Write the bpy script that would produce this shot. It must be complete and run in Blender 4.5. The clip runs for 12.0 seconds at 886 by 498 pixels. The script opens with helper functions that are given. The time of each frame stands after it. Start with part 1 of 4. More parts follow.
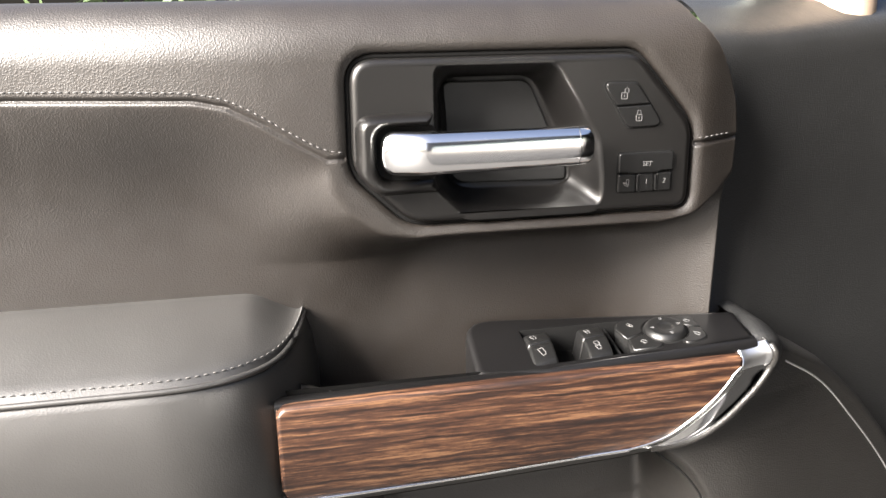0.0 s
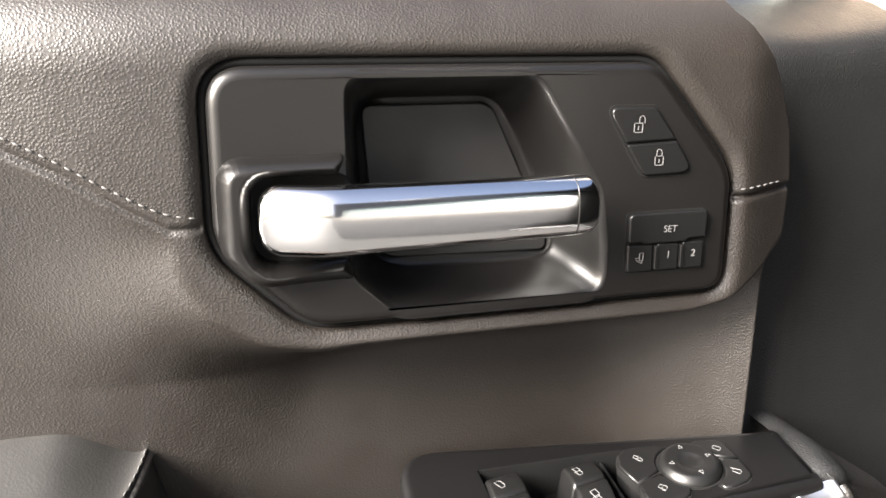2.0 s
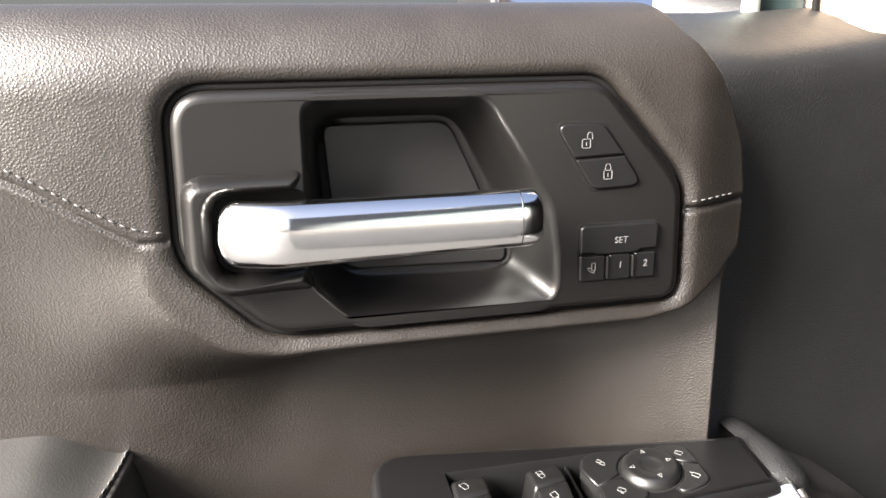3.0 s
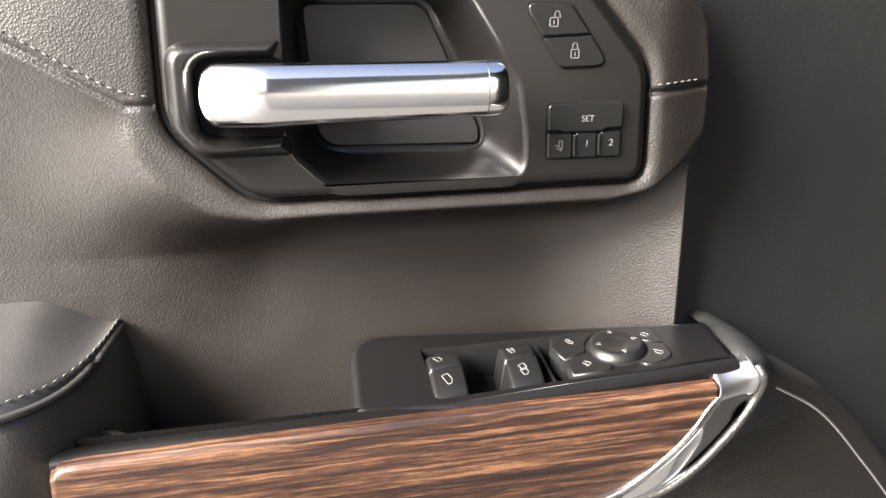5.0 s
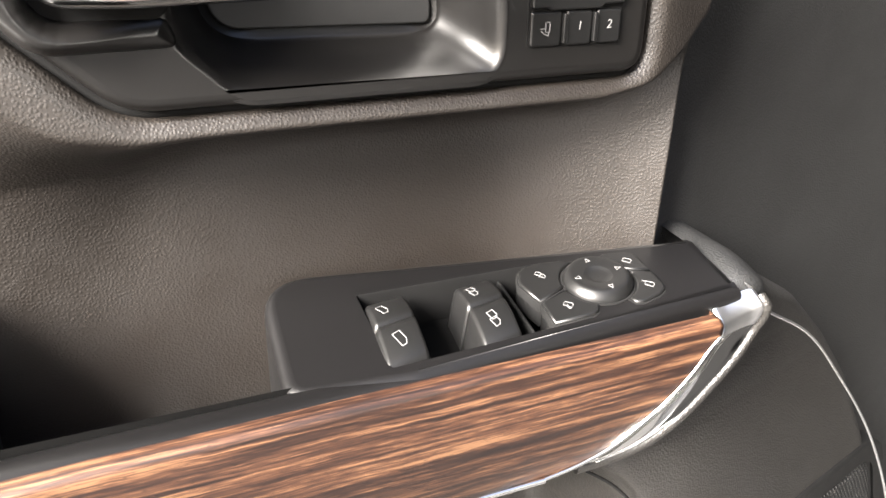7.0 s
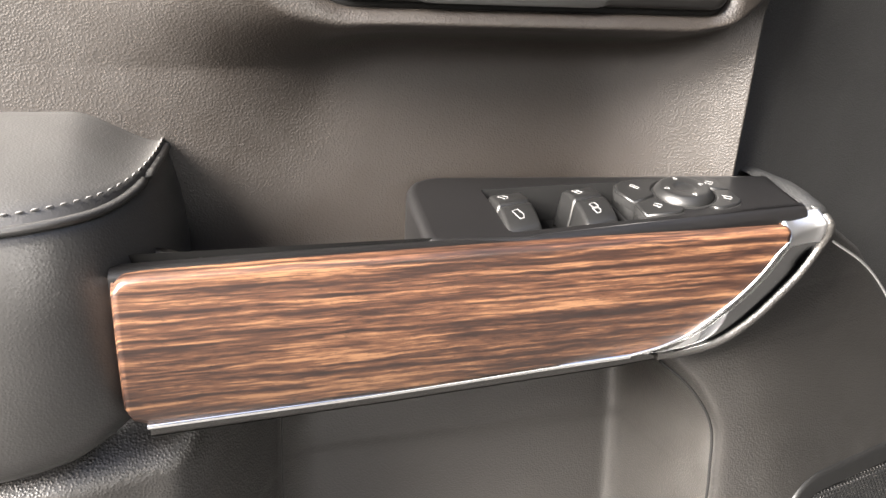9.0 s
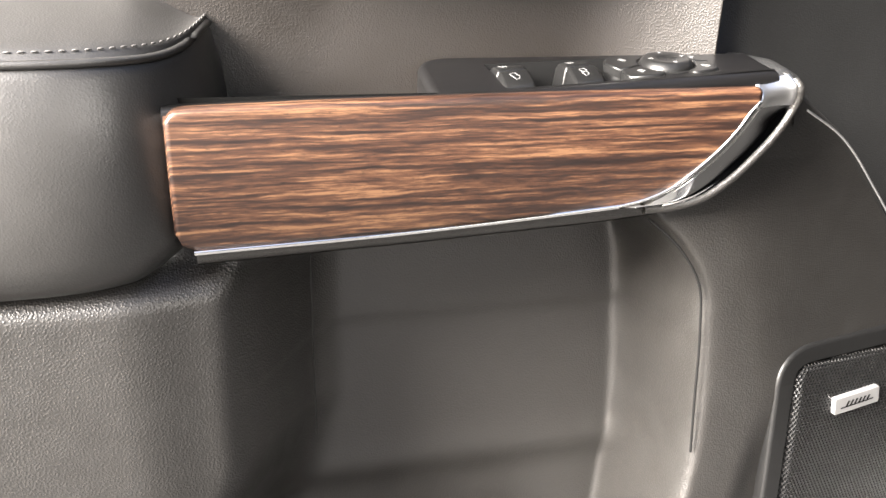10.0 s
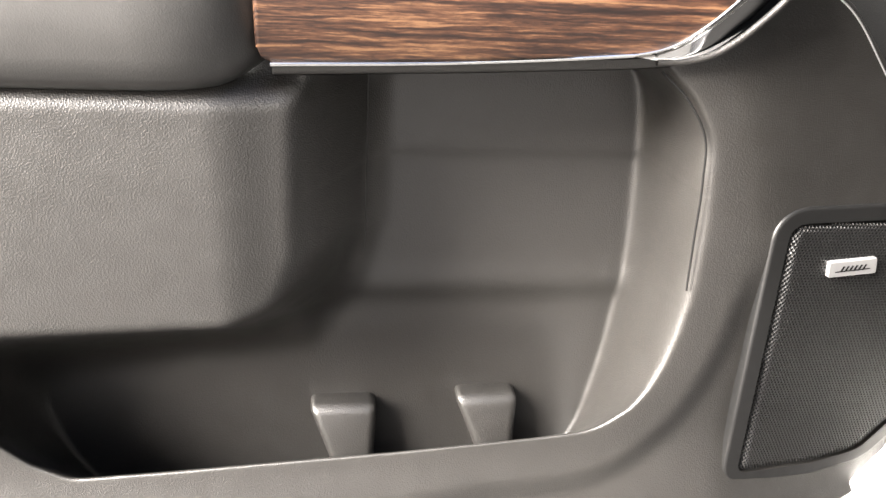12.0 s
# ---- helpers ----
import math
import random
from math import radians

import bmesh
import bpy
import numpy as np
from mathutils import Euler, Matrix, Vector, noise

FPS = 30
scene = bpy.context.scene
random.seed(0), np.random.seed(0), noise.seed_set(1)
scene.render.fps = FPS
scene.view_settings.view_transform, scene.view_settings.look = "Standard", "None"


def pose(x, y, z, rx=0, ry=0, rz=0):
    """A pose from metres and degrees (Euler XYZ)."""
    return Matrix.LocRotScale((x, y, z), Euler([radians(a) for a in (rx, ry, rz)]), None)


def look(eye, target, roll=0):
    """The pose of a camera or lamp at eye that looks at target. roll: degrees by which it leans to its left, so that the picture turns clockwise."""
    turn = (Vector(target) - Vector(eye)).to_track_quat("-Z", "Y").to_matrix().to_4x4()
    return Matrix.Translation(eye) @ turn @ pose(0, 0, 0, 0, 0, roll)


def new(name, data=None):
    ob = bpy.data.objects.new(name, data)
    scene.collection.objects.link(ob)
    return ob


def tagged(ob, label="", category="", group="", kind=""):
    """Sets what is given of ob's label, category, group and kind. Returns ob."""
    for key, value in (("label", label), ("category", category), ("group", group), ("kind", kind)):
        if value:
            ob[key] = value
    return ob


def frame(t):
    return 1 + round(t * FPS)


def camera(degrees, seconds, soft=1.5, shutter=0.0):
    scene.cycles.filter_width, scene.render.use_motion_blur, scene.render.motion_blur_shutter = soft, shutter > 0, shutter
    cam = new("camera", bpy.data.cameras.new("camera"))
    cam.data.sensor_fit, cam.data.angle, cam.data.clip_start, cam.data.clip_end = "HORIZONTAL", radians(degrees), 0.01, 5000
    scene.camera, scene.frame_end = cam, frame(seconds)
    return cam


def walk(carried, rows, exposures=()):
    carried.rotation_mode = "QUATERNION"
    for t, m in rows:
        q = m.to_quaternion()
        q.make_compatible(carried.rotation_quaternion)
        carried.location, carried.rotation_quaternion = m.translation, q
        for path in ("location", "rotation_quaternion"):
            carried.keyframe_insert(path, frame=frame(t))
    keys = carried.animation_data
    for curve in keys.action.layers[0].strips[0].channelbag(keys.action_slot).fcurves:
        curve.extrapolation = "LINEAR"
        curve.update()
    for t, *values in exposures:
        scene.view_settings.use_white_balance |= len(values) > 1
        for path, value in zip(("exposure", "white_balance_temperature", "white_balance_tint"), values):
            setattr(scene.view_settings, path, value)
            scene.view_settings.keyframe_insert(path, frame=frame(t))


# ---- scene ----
cam = camera(57.2, 12.0)
METRES, EYE, TILT, LEAN, TURN = 0.8, 1.30, -14.0, 0.0, -15.0
PATH = [
    (0, (0.04, -0.021, 1.326), (0.401, 1.866, 0.771), -0.9),
    (0.5, (0.058, 0.042, 1.32), (0.431, 1.927, 0.766), -1.1),
    (1, (0.073, 0.098, 1.313), (0.493, 1.98, 0.783), -0.6),
    (1.5, (0.076, 0.159, 1.316), (0.575, 2.022, 0.788), -0.0),
    (2, (0.085, 0.181, 1.309), (0.613, 2.045, 0.809), -0.1),
    (2.5, (0.107, 0.17, 1.319), (0.598, 2.047, 0.831), -0.7),
    (4.3, (0.12, 0.121, 1.271), (0.529, 2.033, 0.851), -0.8),
    (4.5, (0.121, 0.119, 1.267), (0.528, 2.027, 0.823), -0.8),
    (5, (0.125, 0.118, 1.268), (0.549, 2.0, 0.741), -0.6),
    (5.5, (0.126, 0.16, 1.271), (0.621, 1.977, 0.596), 0.4),
    (6, (0.126, 0.205, 1.271), (0.704, 1.949, 0.481), 0.4),
    (6.5, (0.125, 0.233, 1.267), (0.781, 1.92, 0.417), 0.2),
    (6.7, (0.122, 0.237, 1.265), (0.812, 1.908, 0.409), 0.2),
    (8.3, (0.078, 0.221, 1.249), (0.874, 1.866, 0.437), 3.8),
    (8.5, (0.071, 0.191, 1.241), (0.815, 1.883, 0.477), 3.5),
    (9, (0.057, 0.144, 1.21), (0.634, 1.931, 0.522), 2.9),
    (9.5, (0.055, 0.098, 1.178), (0.574, 1.918, 0.534), 2.1),
    (10, (0.052, 0.06, 1.148), (0.544, 1.879, 0.478), 1.2),
    (10.5, (0.043, 0.036, 1.136), (0.512, 1.847, 0.429), 0.8),
    (11, (0.04, 0.014, 1.121), (0.477, 1.815, 0.369), 2.2),
    (11.5, (0.055, -0.033, 1.109), (0.411, 1.764, 0.306), 3.3),
    (12, (0.063, -0.052, 1.126), (0.358, 1.725, 0.257), 3.8),
]
walk(cam, [(t, look(eye, target, roll)) for t, eye, target, roll in PATH],
     [(0, 3.32, 6400, 11), (1, 3.13, 6400, 11), (2.7, 3.42, 6400, 11), (4.5, 3.46, 6400, 11), (5.5, 3.54, 6400, 11), (6.6, 3.76, 6400, 11), (8.4, 4.35, 6400, 11), (9, 3.98, 6400, 11), (9.5, 3.72, 6400, 11), (10, 3.86, 6400, 11), (10.5, 3.90, 6400, 11), (11, 3.66, 6400, 11), (11.5, 3.82, 6400, 11), (12, 3.98, 6400, 11)])

# ---- light ----
world = bpy.data.worlds.new("world")
scene.world = world
world.use_nodes = True
wn = world.node_tree.nodes
sky = wn.new("ShaderNodeTexSky")
sky.sky_type = "NISHITA"
sky.sun_disc = False
sky.air_density, sky.dust_density, sky.ozone_density = 0.8, 8.0, 1.0
sky.sun_elevation, sky.sun_rotation = radians(31), radians(-113)
wn["Background"].inputs["Strength"].default_value = 0.047
world.node_tree.links.new(sky.outputs[0], wn["Background"].inputs["Color"])
sun = new("sun", bpy.data.lights.new("sun", "SUN"))
sun.data.energy, sun.data.angle, sun.data.color = 4.7, radians(30), (1.0, 0.945, 0.87)
sun.matrix_world = look((-3.8, -1.6, 2.5), (0, 0, 0))


# ---- materials ----
def mat(name, base, rough=0.5, metal=0.0, grain=0.0, size=900.0, depth=0.0006, mottle=0.12, wear=0.08, spec=0.5, kind="noise"):
    """Principled surface with two scales of variation and a fine relief."""
    m = bpy.data.materials.new(name)
    m.use_nodes = True
    nt = m.node_tree
    b = nt.nodes["Principled BSDF"]
    b.inputs["Roughness"].default_value = rough
    b.inputs["Metallic"].default_value = metal
    b.inputs["Specular IOR Level"].default_value = spec
    co = nt.nodes.new("ShaderNodeTexCoord")
    n1 = nt.nodes.new("ShaderNodeTexNoise")
    n1.inputs["Scale"].default_value, n1.inputs["Detail"].default_value = 9.0, 5.0
    nt.links.new(co.outputs["Object"], n1.inputs["Vector"])
    ramp = nt.nodes.new("ShaderNodeMapRange")
    ramp.inputs["From Min"].default_value, ramp.inputs["From Max"].default_value = 0.3, 0.7
    ramp.inputs["To Min"].default_value, ramp.inputs["To Max"].default_value = 1 - mottle, 1 + mottle
    nt.links.new(n1.outputs["Fac"], ramp.inputs["Value"])
    mix = nt.nodes.new("ShaderNodeMix")
    mix.data_type, mix.blend_type = "RGBA", "MULTIPLY"
    mix.inputs[0].default_value = 1.0
    mix.inputs[6].default_value = (*base, 1)
    nt.links.new(ramp.outputs[0], mix.inputs[7])
    nt.links.new(mix.outputs[2], b.inputs["Base Color"])
    n3 = nt.nodes.new("ShaderNodeTexNoise")
    n3.inputs["Scale"].default_value, n3.inputs["Detail"].default_value = 60.0, 4.0
    nt.links.new(co.outputs["Object"], n3.inputs["Vector"])
    r2 = nt.nodes.new("ShaderNodeMapRange")
    r2.inputs["To Min"].default_value, r2.inputs["To Max"].default_value = rough - wear, rough + wear
    nt.links.new(n3.outputs["Fac"], r2.inputs["Value"])
    nt.links.new(r2.outputs[0], b.inputs["Roughness"])
    if grain:
        bump = nt.nodes.new("ShaderNodeBump")
        bump.inputs["Strength"].default_value, bump.inputs["Distance"].default_value = grain, depth
        if kind == "leather":
            v = nt.nodes.new("ShaderNodeTexVoronoi")
            v.feature = "F1"
            v.inputs["Scale"].default_value = size
            warp = nt.nodes.new("ShaderNodeTexNoise")
            warp.inputs["Scale"].default_value = size * 0.5
            nt.links.new(co.outputs["Object"], warp.inputs["Vector"])
            sc = nt.nodes.new("ShaderNodeVectorMath")
            sc.operation = "MULTIPLY_ADD"
            sc.inputs[1].default_value = (0.6 / size,) * 3
            nt.links.new(warp.outputs["Color"], sc.inputs[0])
            nt.links.new(co.outputs["Object"], sc.inputs[2])
            nt.links.new(sc.outputs[0], v.inputs["Vector"])
            inv = nt.nodes.new("ShaderNodeMapRange")
            inv.interpolation_type = "SMOOTHSTEP"
            inv.inputs["From Max"].default_value = 0.75
            inv.inputs["To Min"].default_value, inv.inputs["To Max"].default_value = 1.0, 0.0
            nt.links.new(v.outputs["Distance"], inv.inputs["Value"])
            nt.links.new(inv.outputs[0], bump.inputs["Height"])
        else:
            n2 = nt.nodes.new("ShaderNodeTexNoise")
            n2.inputs["Scale"].default_value, n2.inputs["Detail"].default_value = size, 3.0
            nt.links.new(co.outputs["Object"], n2.inputs["Vector"])
            nt.links.new(n2.outputs["Fac"], bump.inputs["Height"])
        nt.links.new(bump.outputs[0], b.inputs["Normal"])
    return m


def wood_mat():
    """Open-pore striped veneer: wavy dark and tan streaks along x, broken by short dark flecks."""
    m = bpy.data.materials.new("striped_veneer")
    m.use_nodes = True
    nt = m.node_tree
    b = nt.nodes["Principled BSDF"]
    co = nt.nodes.new("ShaderNodeTexCoord")

    def noise(vec, scale, detail, rough=0.6, warp=0.0):
        mp = nt.nodes.new("ShaderNodeMapping")
        mp.inputs["Rotation"].default_value = (0, 0.02, 0)
        mp.inputs["Scale"].default_value = scale
        n = nt.nodes.new("ShaderNodeTexNoise")
        n.inputs["Scale"].default_value, n.inputs["Detail"].default_value = 1.0, detail
        n.inputs["Roughness"].default_value, n.inputs["Distortion"].default_value = rough, warp
        nt.links.new(vec, mp.inputs["Vector"])
        nt.links.new(mp.outputs[0], n.inputs["Vector"])
        return n

    def calc(op, x, y, z=None):
        n = nt.nodes.new("ShaderNodeMath")
        n.operation = op
        for i, v in enumerate((x, y, z)):
            if v is None:
                continue
            if isinstance(v, (int, float)):
                n.inputs[i].default_value = v
            else:
                nt.links.new(v, n.inputs[i])
        return n.outputs[0]
    # the veneer is wrapped round its top edge: height runs on along the depth
    sep = nt.nodes.new("ShaderNodeSeparateXYZ")
    flat = nt.nodes.new("ShaderNodeCombineXYZ")
    nt.links.new(co.outputs["Object"], sep.inputs[0])
    nt.links.new(sep.outputs[0], flat.inputs[0])
    nt.links.new(calc("ADD", sep.outputs[2], sep.outputs[1]), flat.inputs[2])
    # slow waviness of the grain
    wave = noise(flat.outputs[0], (22, 4, 60), 3.0)
    sh = nt.nodes.new("ShaderNodeVectorMath")
    sh.operation = "MULTIPLY_ADD"
    sh.inputs[1].default_value = (0.0, 0.0, 0.0028)
    nt.links.new(wave.outputs["Color"], sh.inputs[0])
    nt.links.new(flat.outputs[0], sh.inputs[2])
    v = sh.outputs[0]
    a = noise(v, (7, 4, 290), 3.0).outputs["Fac"]
    c = noise(v, (26, 4, 760), 4.0, warp=0.3).outputs["Fac"]
    d = noise(v, (110, 4, 1500), 3.0).outputs["Fac"]
    f = noise(v, (190, 4, 1100), 2.0).outputs["Fac"]
    tone = calc("ADD", calc("MULTIPLY", a, 0.80), calc("ADD", calc("MULTIPLY", c, 0.55), calc("MULTIPLY", d, 0.32)))
    ramp = nt.nodes.new("ShaderNodeValToRGB")
    e = ramp.color_ramp.elements
    e[0].position, e[0].color = 0.64, WOOD_TONES[0]
    e[1].position, e[1].color = 0.985, WOOD_TONES[3]
    e.new(0.785).color = WOOD_TONES[1]
    e.new(0.88).color = WOOD_TONES[2]
    nt.links.new(tone, ramp.inputs[0])
    fleck = nt.nodes.new("ShaderNodeMapRange")
    fleck.inputs["From Min"].default_value, fleck.inputs["From Max"].default_value = 0.60, 0.70
    fleck.inputs["To Min"].default_value, fleck.inputs["To Max"].default_value = 1.0, 0.40
    nt.links.new(f, fleck.inputs["Value"])
    mix = nt.nodes.new("ShaderNodeMix")
    mix.data_type, mix.blend_type = "RGBA", "MULTIPLY"
    mix.inputs[0].default_value = 1.0
    nt.links.new(ramp.outputs[0], mix.inputs[6])
    nt.links.new(fleck.outputs[0], mix.inputs[7])
    nt.links.new(mix.outputs[2], b.inputs["Base Color"])
    b.inputs["Roughness"].default_value = 0.40
    bump = nt.nodes.new("ShaderNodeBump")
    bump.inputs["Strength"].default_value, bump.inputs["Distance"].default_value = 0.12, 0.0003
    nt.links.new(calc("MULTIPLY", tone, fleck.outputs[0]), bump.inputs["Height"])
    nt.links.new(bump.outputs[0], b.inputs["Normal"])
    return m


WOOD_TONES = ((0.0040, 0.0020, 0.0016, 1), (0.0125, 0.0056, 0.0038, 1), (0.041, 0.0182, 0.0098, 1), (0.108, 0.0565, 0.029, 1))
LEATHER = mat("soft_trim_leather", (0.0108, 0.0086, 0.0069), 0.46, grain=0.30, size=840, depth=0.00045, spec=0.70, kind="leather")
PAD = mat("armrest_leather", (0.0200, 0.0193, 0.0184), 0.45, grain=0.25, size=800, depth=0.0002, spec=0.85, kind="leather")
LOWER = mat("moulded_trim_plastic", (0.0105, 0.0097, 0.0087), 0.45, grain=0.42, size=740, depth=0.00045, spec=0.78, kind="leather")
SURROUND = mat("speaker_surround_plastic", (0.0045, 0.0045, 0.0045), 0.5, grain=0.2, size=1500, depth=0.0003, spec=0.35)
FRONT = mat("front_trim_plastic", (0.0125, 0.0127, 0.0127), 0.46, grain=0.40, size=740, depth=0.00045, spec=0.45, kind="leather")
BEZEL = mat("satin_black_plastic", (0.0040, 0.0037, 0.0035), 0.35, grain=0.08, size=2500, depth=0.0002, wear=0.02)
SWITCH = mat("soft_black_plastic", (0.0028, 0.0027, 0.0028), 0.37, grain=0.1, size=2200, depth=0.0002, spec=0.30, wear=0.03)
BUTTON = mat("button_plastic", (0.0045, 0.0045, 0.0045), 0.37, grain=0.08, size=2500, depth=0.0002, spec=0.35, wear=0.03)
GAP = mat("gap_rubber", (0.006, 0.006, 0.006), 0.85, spec=0.08)
WELL = mat("well_plastic", (0.003, 0.003, 0.003), 0.6, spec=0.08)
LINER = mat("cup_liner_rubber", (0.0055, 0.0055, 0.0055), 0.6, grain=0.1, size=2500)
CHROME = mat("polished_chrome", (0.80, 0.80, 0.80), 0.14, metal=1.0, mottle=0.02, wear=0.02)
SATIN = mat("satin_chrome", (0.80, 0.80, 0.80), 0.34, metal=1.0, mottle=0.02, wear=0.03)
BRIGHT = mat("bright_chrome", (0.85, 0.85, 0.85), 0.07, metal=1.0, mottle=0.02, wear=0.015)
WOOD = wood_mat()
THREAD = mat("grey_thread", (0.075, 0.073, 0.071), 0.8)
PRINT = mat("white_print", (0.11, 0.11, 0.11), 0.6, spec=0.2)
ALU = mat("brushed_aluminium", (0.42, 0.42, 0.42), 0.35, metal=0.6, grain=0.1, size=2000)
GRILLE = mat("grille_steel", (0.005, 0.005, 0.005), 0.5)
# ground colour kept dark in place of the shade beside the vehicle
GROUND = mat("darkened_ground", (0.038, 0.0375, 0.037), 0.85, grain=0.3, size=40, depth=0.004)
CAB = mat("cab_lining", (0.006, 0.006, 0.006), 0.8, spec=0.15)
# unseen body side: darker than its white paint, to throw back less light
BODY = mat("darkened_body_side", (0.022, 0.0225, 0.024), 0.25)
PAINT = mat("white_car_paint", (0.8, 0.8, 0.78), 0.3)
TAN = mat("beige_pillar_trim", (0.30, 0.23, 0.17), 0.8)
LEAF = mat("hedge_leaf", (0.06, 0.09, 0.035), 0.6, mottle=0.4)
BAR = mat("bar_plastic", (0.22, 0.25, 0.22), 0.5)
SMOKE = mat("dark_pane", (0.03, 0.045, 0.045), 0.08)
FAR = mat("sky_screen_grey", (0.12, 0.12, 0.12), 0.8)


# ---- mesh helpers ----
def mesh_part(name, verts, faces, material, parent, label="", smooth=True):
    me = bpy.data.meshes.new(name)
    me.from_pydata([tuple(map(float, v)) for v in verts], [], faces)
    bm = bmesh.new()
    bm.from_mesh(me)
    bmesh.ops.recalc_face_normals(bm, faces=bm.faces)
    bm.to_mesh(me)
    bm.free()
    me.materials.append(material)
    if smooth:
        me.polygons.foreach_set("use_smooth", [True] * len(me.polygons))
    ob = new(name, me)
    ob.parent = parent
    if label:
        tagged(ob, label)
    return ob


def grid_part(name, P, material, parent, label="", closed=False):
    """A skin from an array of points, rows x columns x 3."""
    P = np.asarray(P, float)
    r, c = P.shape[:2]
    f = []
    for i in range(r - 1):
        for j in range(c if closed else c - 1):
            k = (j + 1) % c
            f.append((i * c + j, i * c + k, (i + 1) * c + k, (i + 1) * c + j))
    return mesh_part(name, P.reshape(-1, 3), f, material, parent, label)


def smooth(t):
    t = np.clip(t, 0, 1)
    return t * t * (3 - 2 * t)


def rounded(pts, r, seg=6):
    """The closed outline with its corners rounded; r is one radius or one for each corner."""
    out = []
    n = len(pts)
    for i in range(n):
        p, a, b = (np.array(pts[k % n], float) for k in (i, i - 1, i + 1))
        ri = r[i] if isinstance(r, (list, tuple)) else r
        u, v = a - p, b - p
        lu, lv = np.linalg.norm(u), np.linalg.norm(v)
        u, v = u / lu, v / lv
        ang = math.acos(max(-1, min(1, float(u @ v))))
        d = min(ri / max(math.tan(ang / 2), 1e-3), 0.45 * lu, 0.45 * lv)
        for k in range(seg + 1):
            t = k / seg
            out.append((1 - t) ** 2 * (p + u * d) + 2 * t * (1 - t) * p + t * t * (p + v * d))
    return np.array(out)


def curve_through(pts, n=60):
    """A smooth open line through the given points, evenly stepped."""
    p = np.array(pts, float)
    s = np.r_[0, np.cumsum(np.linalg.norm(np.diff(p, axis=0), axis=1))]
    m = np.gradient(p, s, axis=0)
    q = np.linspace(0, s[-1], n)
    k = np.clip(np.searchsorted(s, q) - 1, 0, len(s) - 2)
    h = (s[k + 1] - s[k])[:, None]
    t = ((q - s[k])[:, None]) / h
    return ((2 * t**3 - 3 * t**2 + 1) * p[k] + (t**3 - 2 * t**2 + t) * h * m[k]
            + (-2 * t**3 + 3 * t**2) * p[k + 1] + (t**3 - t**2) * h * m[k + 1])


def shrink(o, d):
    """The closed outline moved inwards by d (outwards where d is negative)."""
    a, b = np.roll(o, 1, 0), np.roll(o, -1, 0)
    t = b - a
    t /= np.maximum(np.linalg.norm(t, axis=1), 1e-9)[:, None]
    area = 0.5 * np.sum(o[:, 0] * b[:, 1] - b[:, 0] * o[:, 1])
    nrm = np.c_[-t[:, 1], t[:, 0]] * (1 if area > 0 else -1)
    return o + nrm * d


def face_xz(o, y):
    return [(p[0], y, p[1]) for p in o]


def plate(name, outline, y0, y1, material, parent, label="", bevel=0.001, steps=3, put=face_xz, hole=None, floor=True):
    """A flat piece with a rounded front edge: outline in the plane, front at y0, back at y1."""
    o = np.asarray(outline, float)
    sgn = 1 if y1 > y0 else -1
    rings = []
    for k in range(steps + 1):
        a = math.pi / 2 * k / steps
        rings.append(put(shrink(o, bevel * (1 - math.sin(a))), y0 + sgn * bevel * (1 - math.cos(a))))
    rings.append(put(o, y1))
    n = len(o)
    V = [v for r in rings for v in r]
    F = [(i * n + j, i * n + (j + 1) % n, (i + 1) * n + (j + 1) % n, (i + 1) * n + j) for i in range(len(rings) - 1) for j in range(n)]
    bm = bmesh.new()
    bv = [bm.verts.new(v) for v in V]
    for f in F:
        bm.faces.new([bv[i] for i in f])
    if hole is None:
        es = [bm.edges.get((bv[j], bv[(j + 1) % n])) for j in range(n)]
        bmesh.ops.triangle_fill(bm, use_beauty=True, edges=es, normal=(0, 1, 0) if put is face_xz else (0, 0, 1))
    else:
        hv = [bm.verts.new(v) for v in put(np.asarray(hole, float), y0)]
        m = len(hv)
        he = [bm.edges.new((hv[j], hv[(j + 1) % m])) for j in range(m)]
        es = [bm.edges.get((bv[j], bv[(j + 1) % n])) for j in range(n)] + he
        bmesh.ops.triangle_fill(bm, use_beauty=True, edges=es, normal=(0, 1, 0) if put is face_xz else (0, 0, 1))
    bmesh.ops.recalc_face_normals(bm, faces=bm.faces)
    for f in bm.faces:
        f.smooth = len(f.verts) == 4
    me = bpy.data.meshes.new(name)
    bm.to_mesh(me)
    bm.free()
    me.materials.append(material)
    ob = new(name, me)
    ob.parent = parent
    if label:
        tagged(ob, label)
    return ob


def tube(name, pts, r, material, parent, label="", closed=False, seg=8, flat=1.0):
    """A round cord along a line of points."""
    p = np.array(pts, float)
    if closed:
        t = np.roll(p, -1, 0) - np.roll(p, 1, 0)
    else:
        t = np.gradient(p, axis=0)
    t /= np.linalg.norm(t, axis=1)[:, None]
    up = np.where(np.abs(t[:, 1:2]) > 0.9, np.array([[0, 0, 1.0]]), np.array([[0, 1.0, 0]]))
    a = np.cross(t, up)
    a /= np.linalg.norm(a, axis=1)[:, None]
    b = np.cross(a, t)
    rows = []
    for k in range(seg):
        w = 2 * math.pi * k / seg
        rows.append(p + r * (math.cos(w) * a + flat * math.sin(w) * b))
    P = np.stack(rows, 1)
    if closed:
        P = np.concatenate([P, P[:1]], 0)
    return grid_part(name, P, material, parent, label, closed=True)


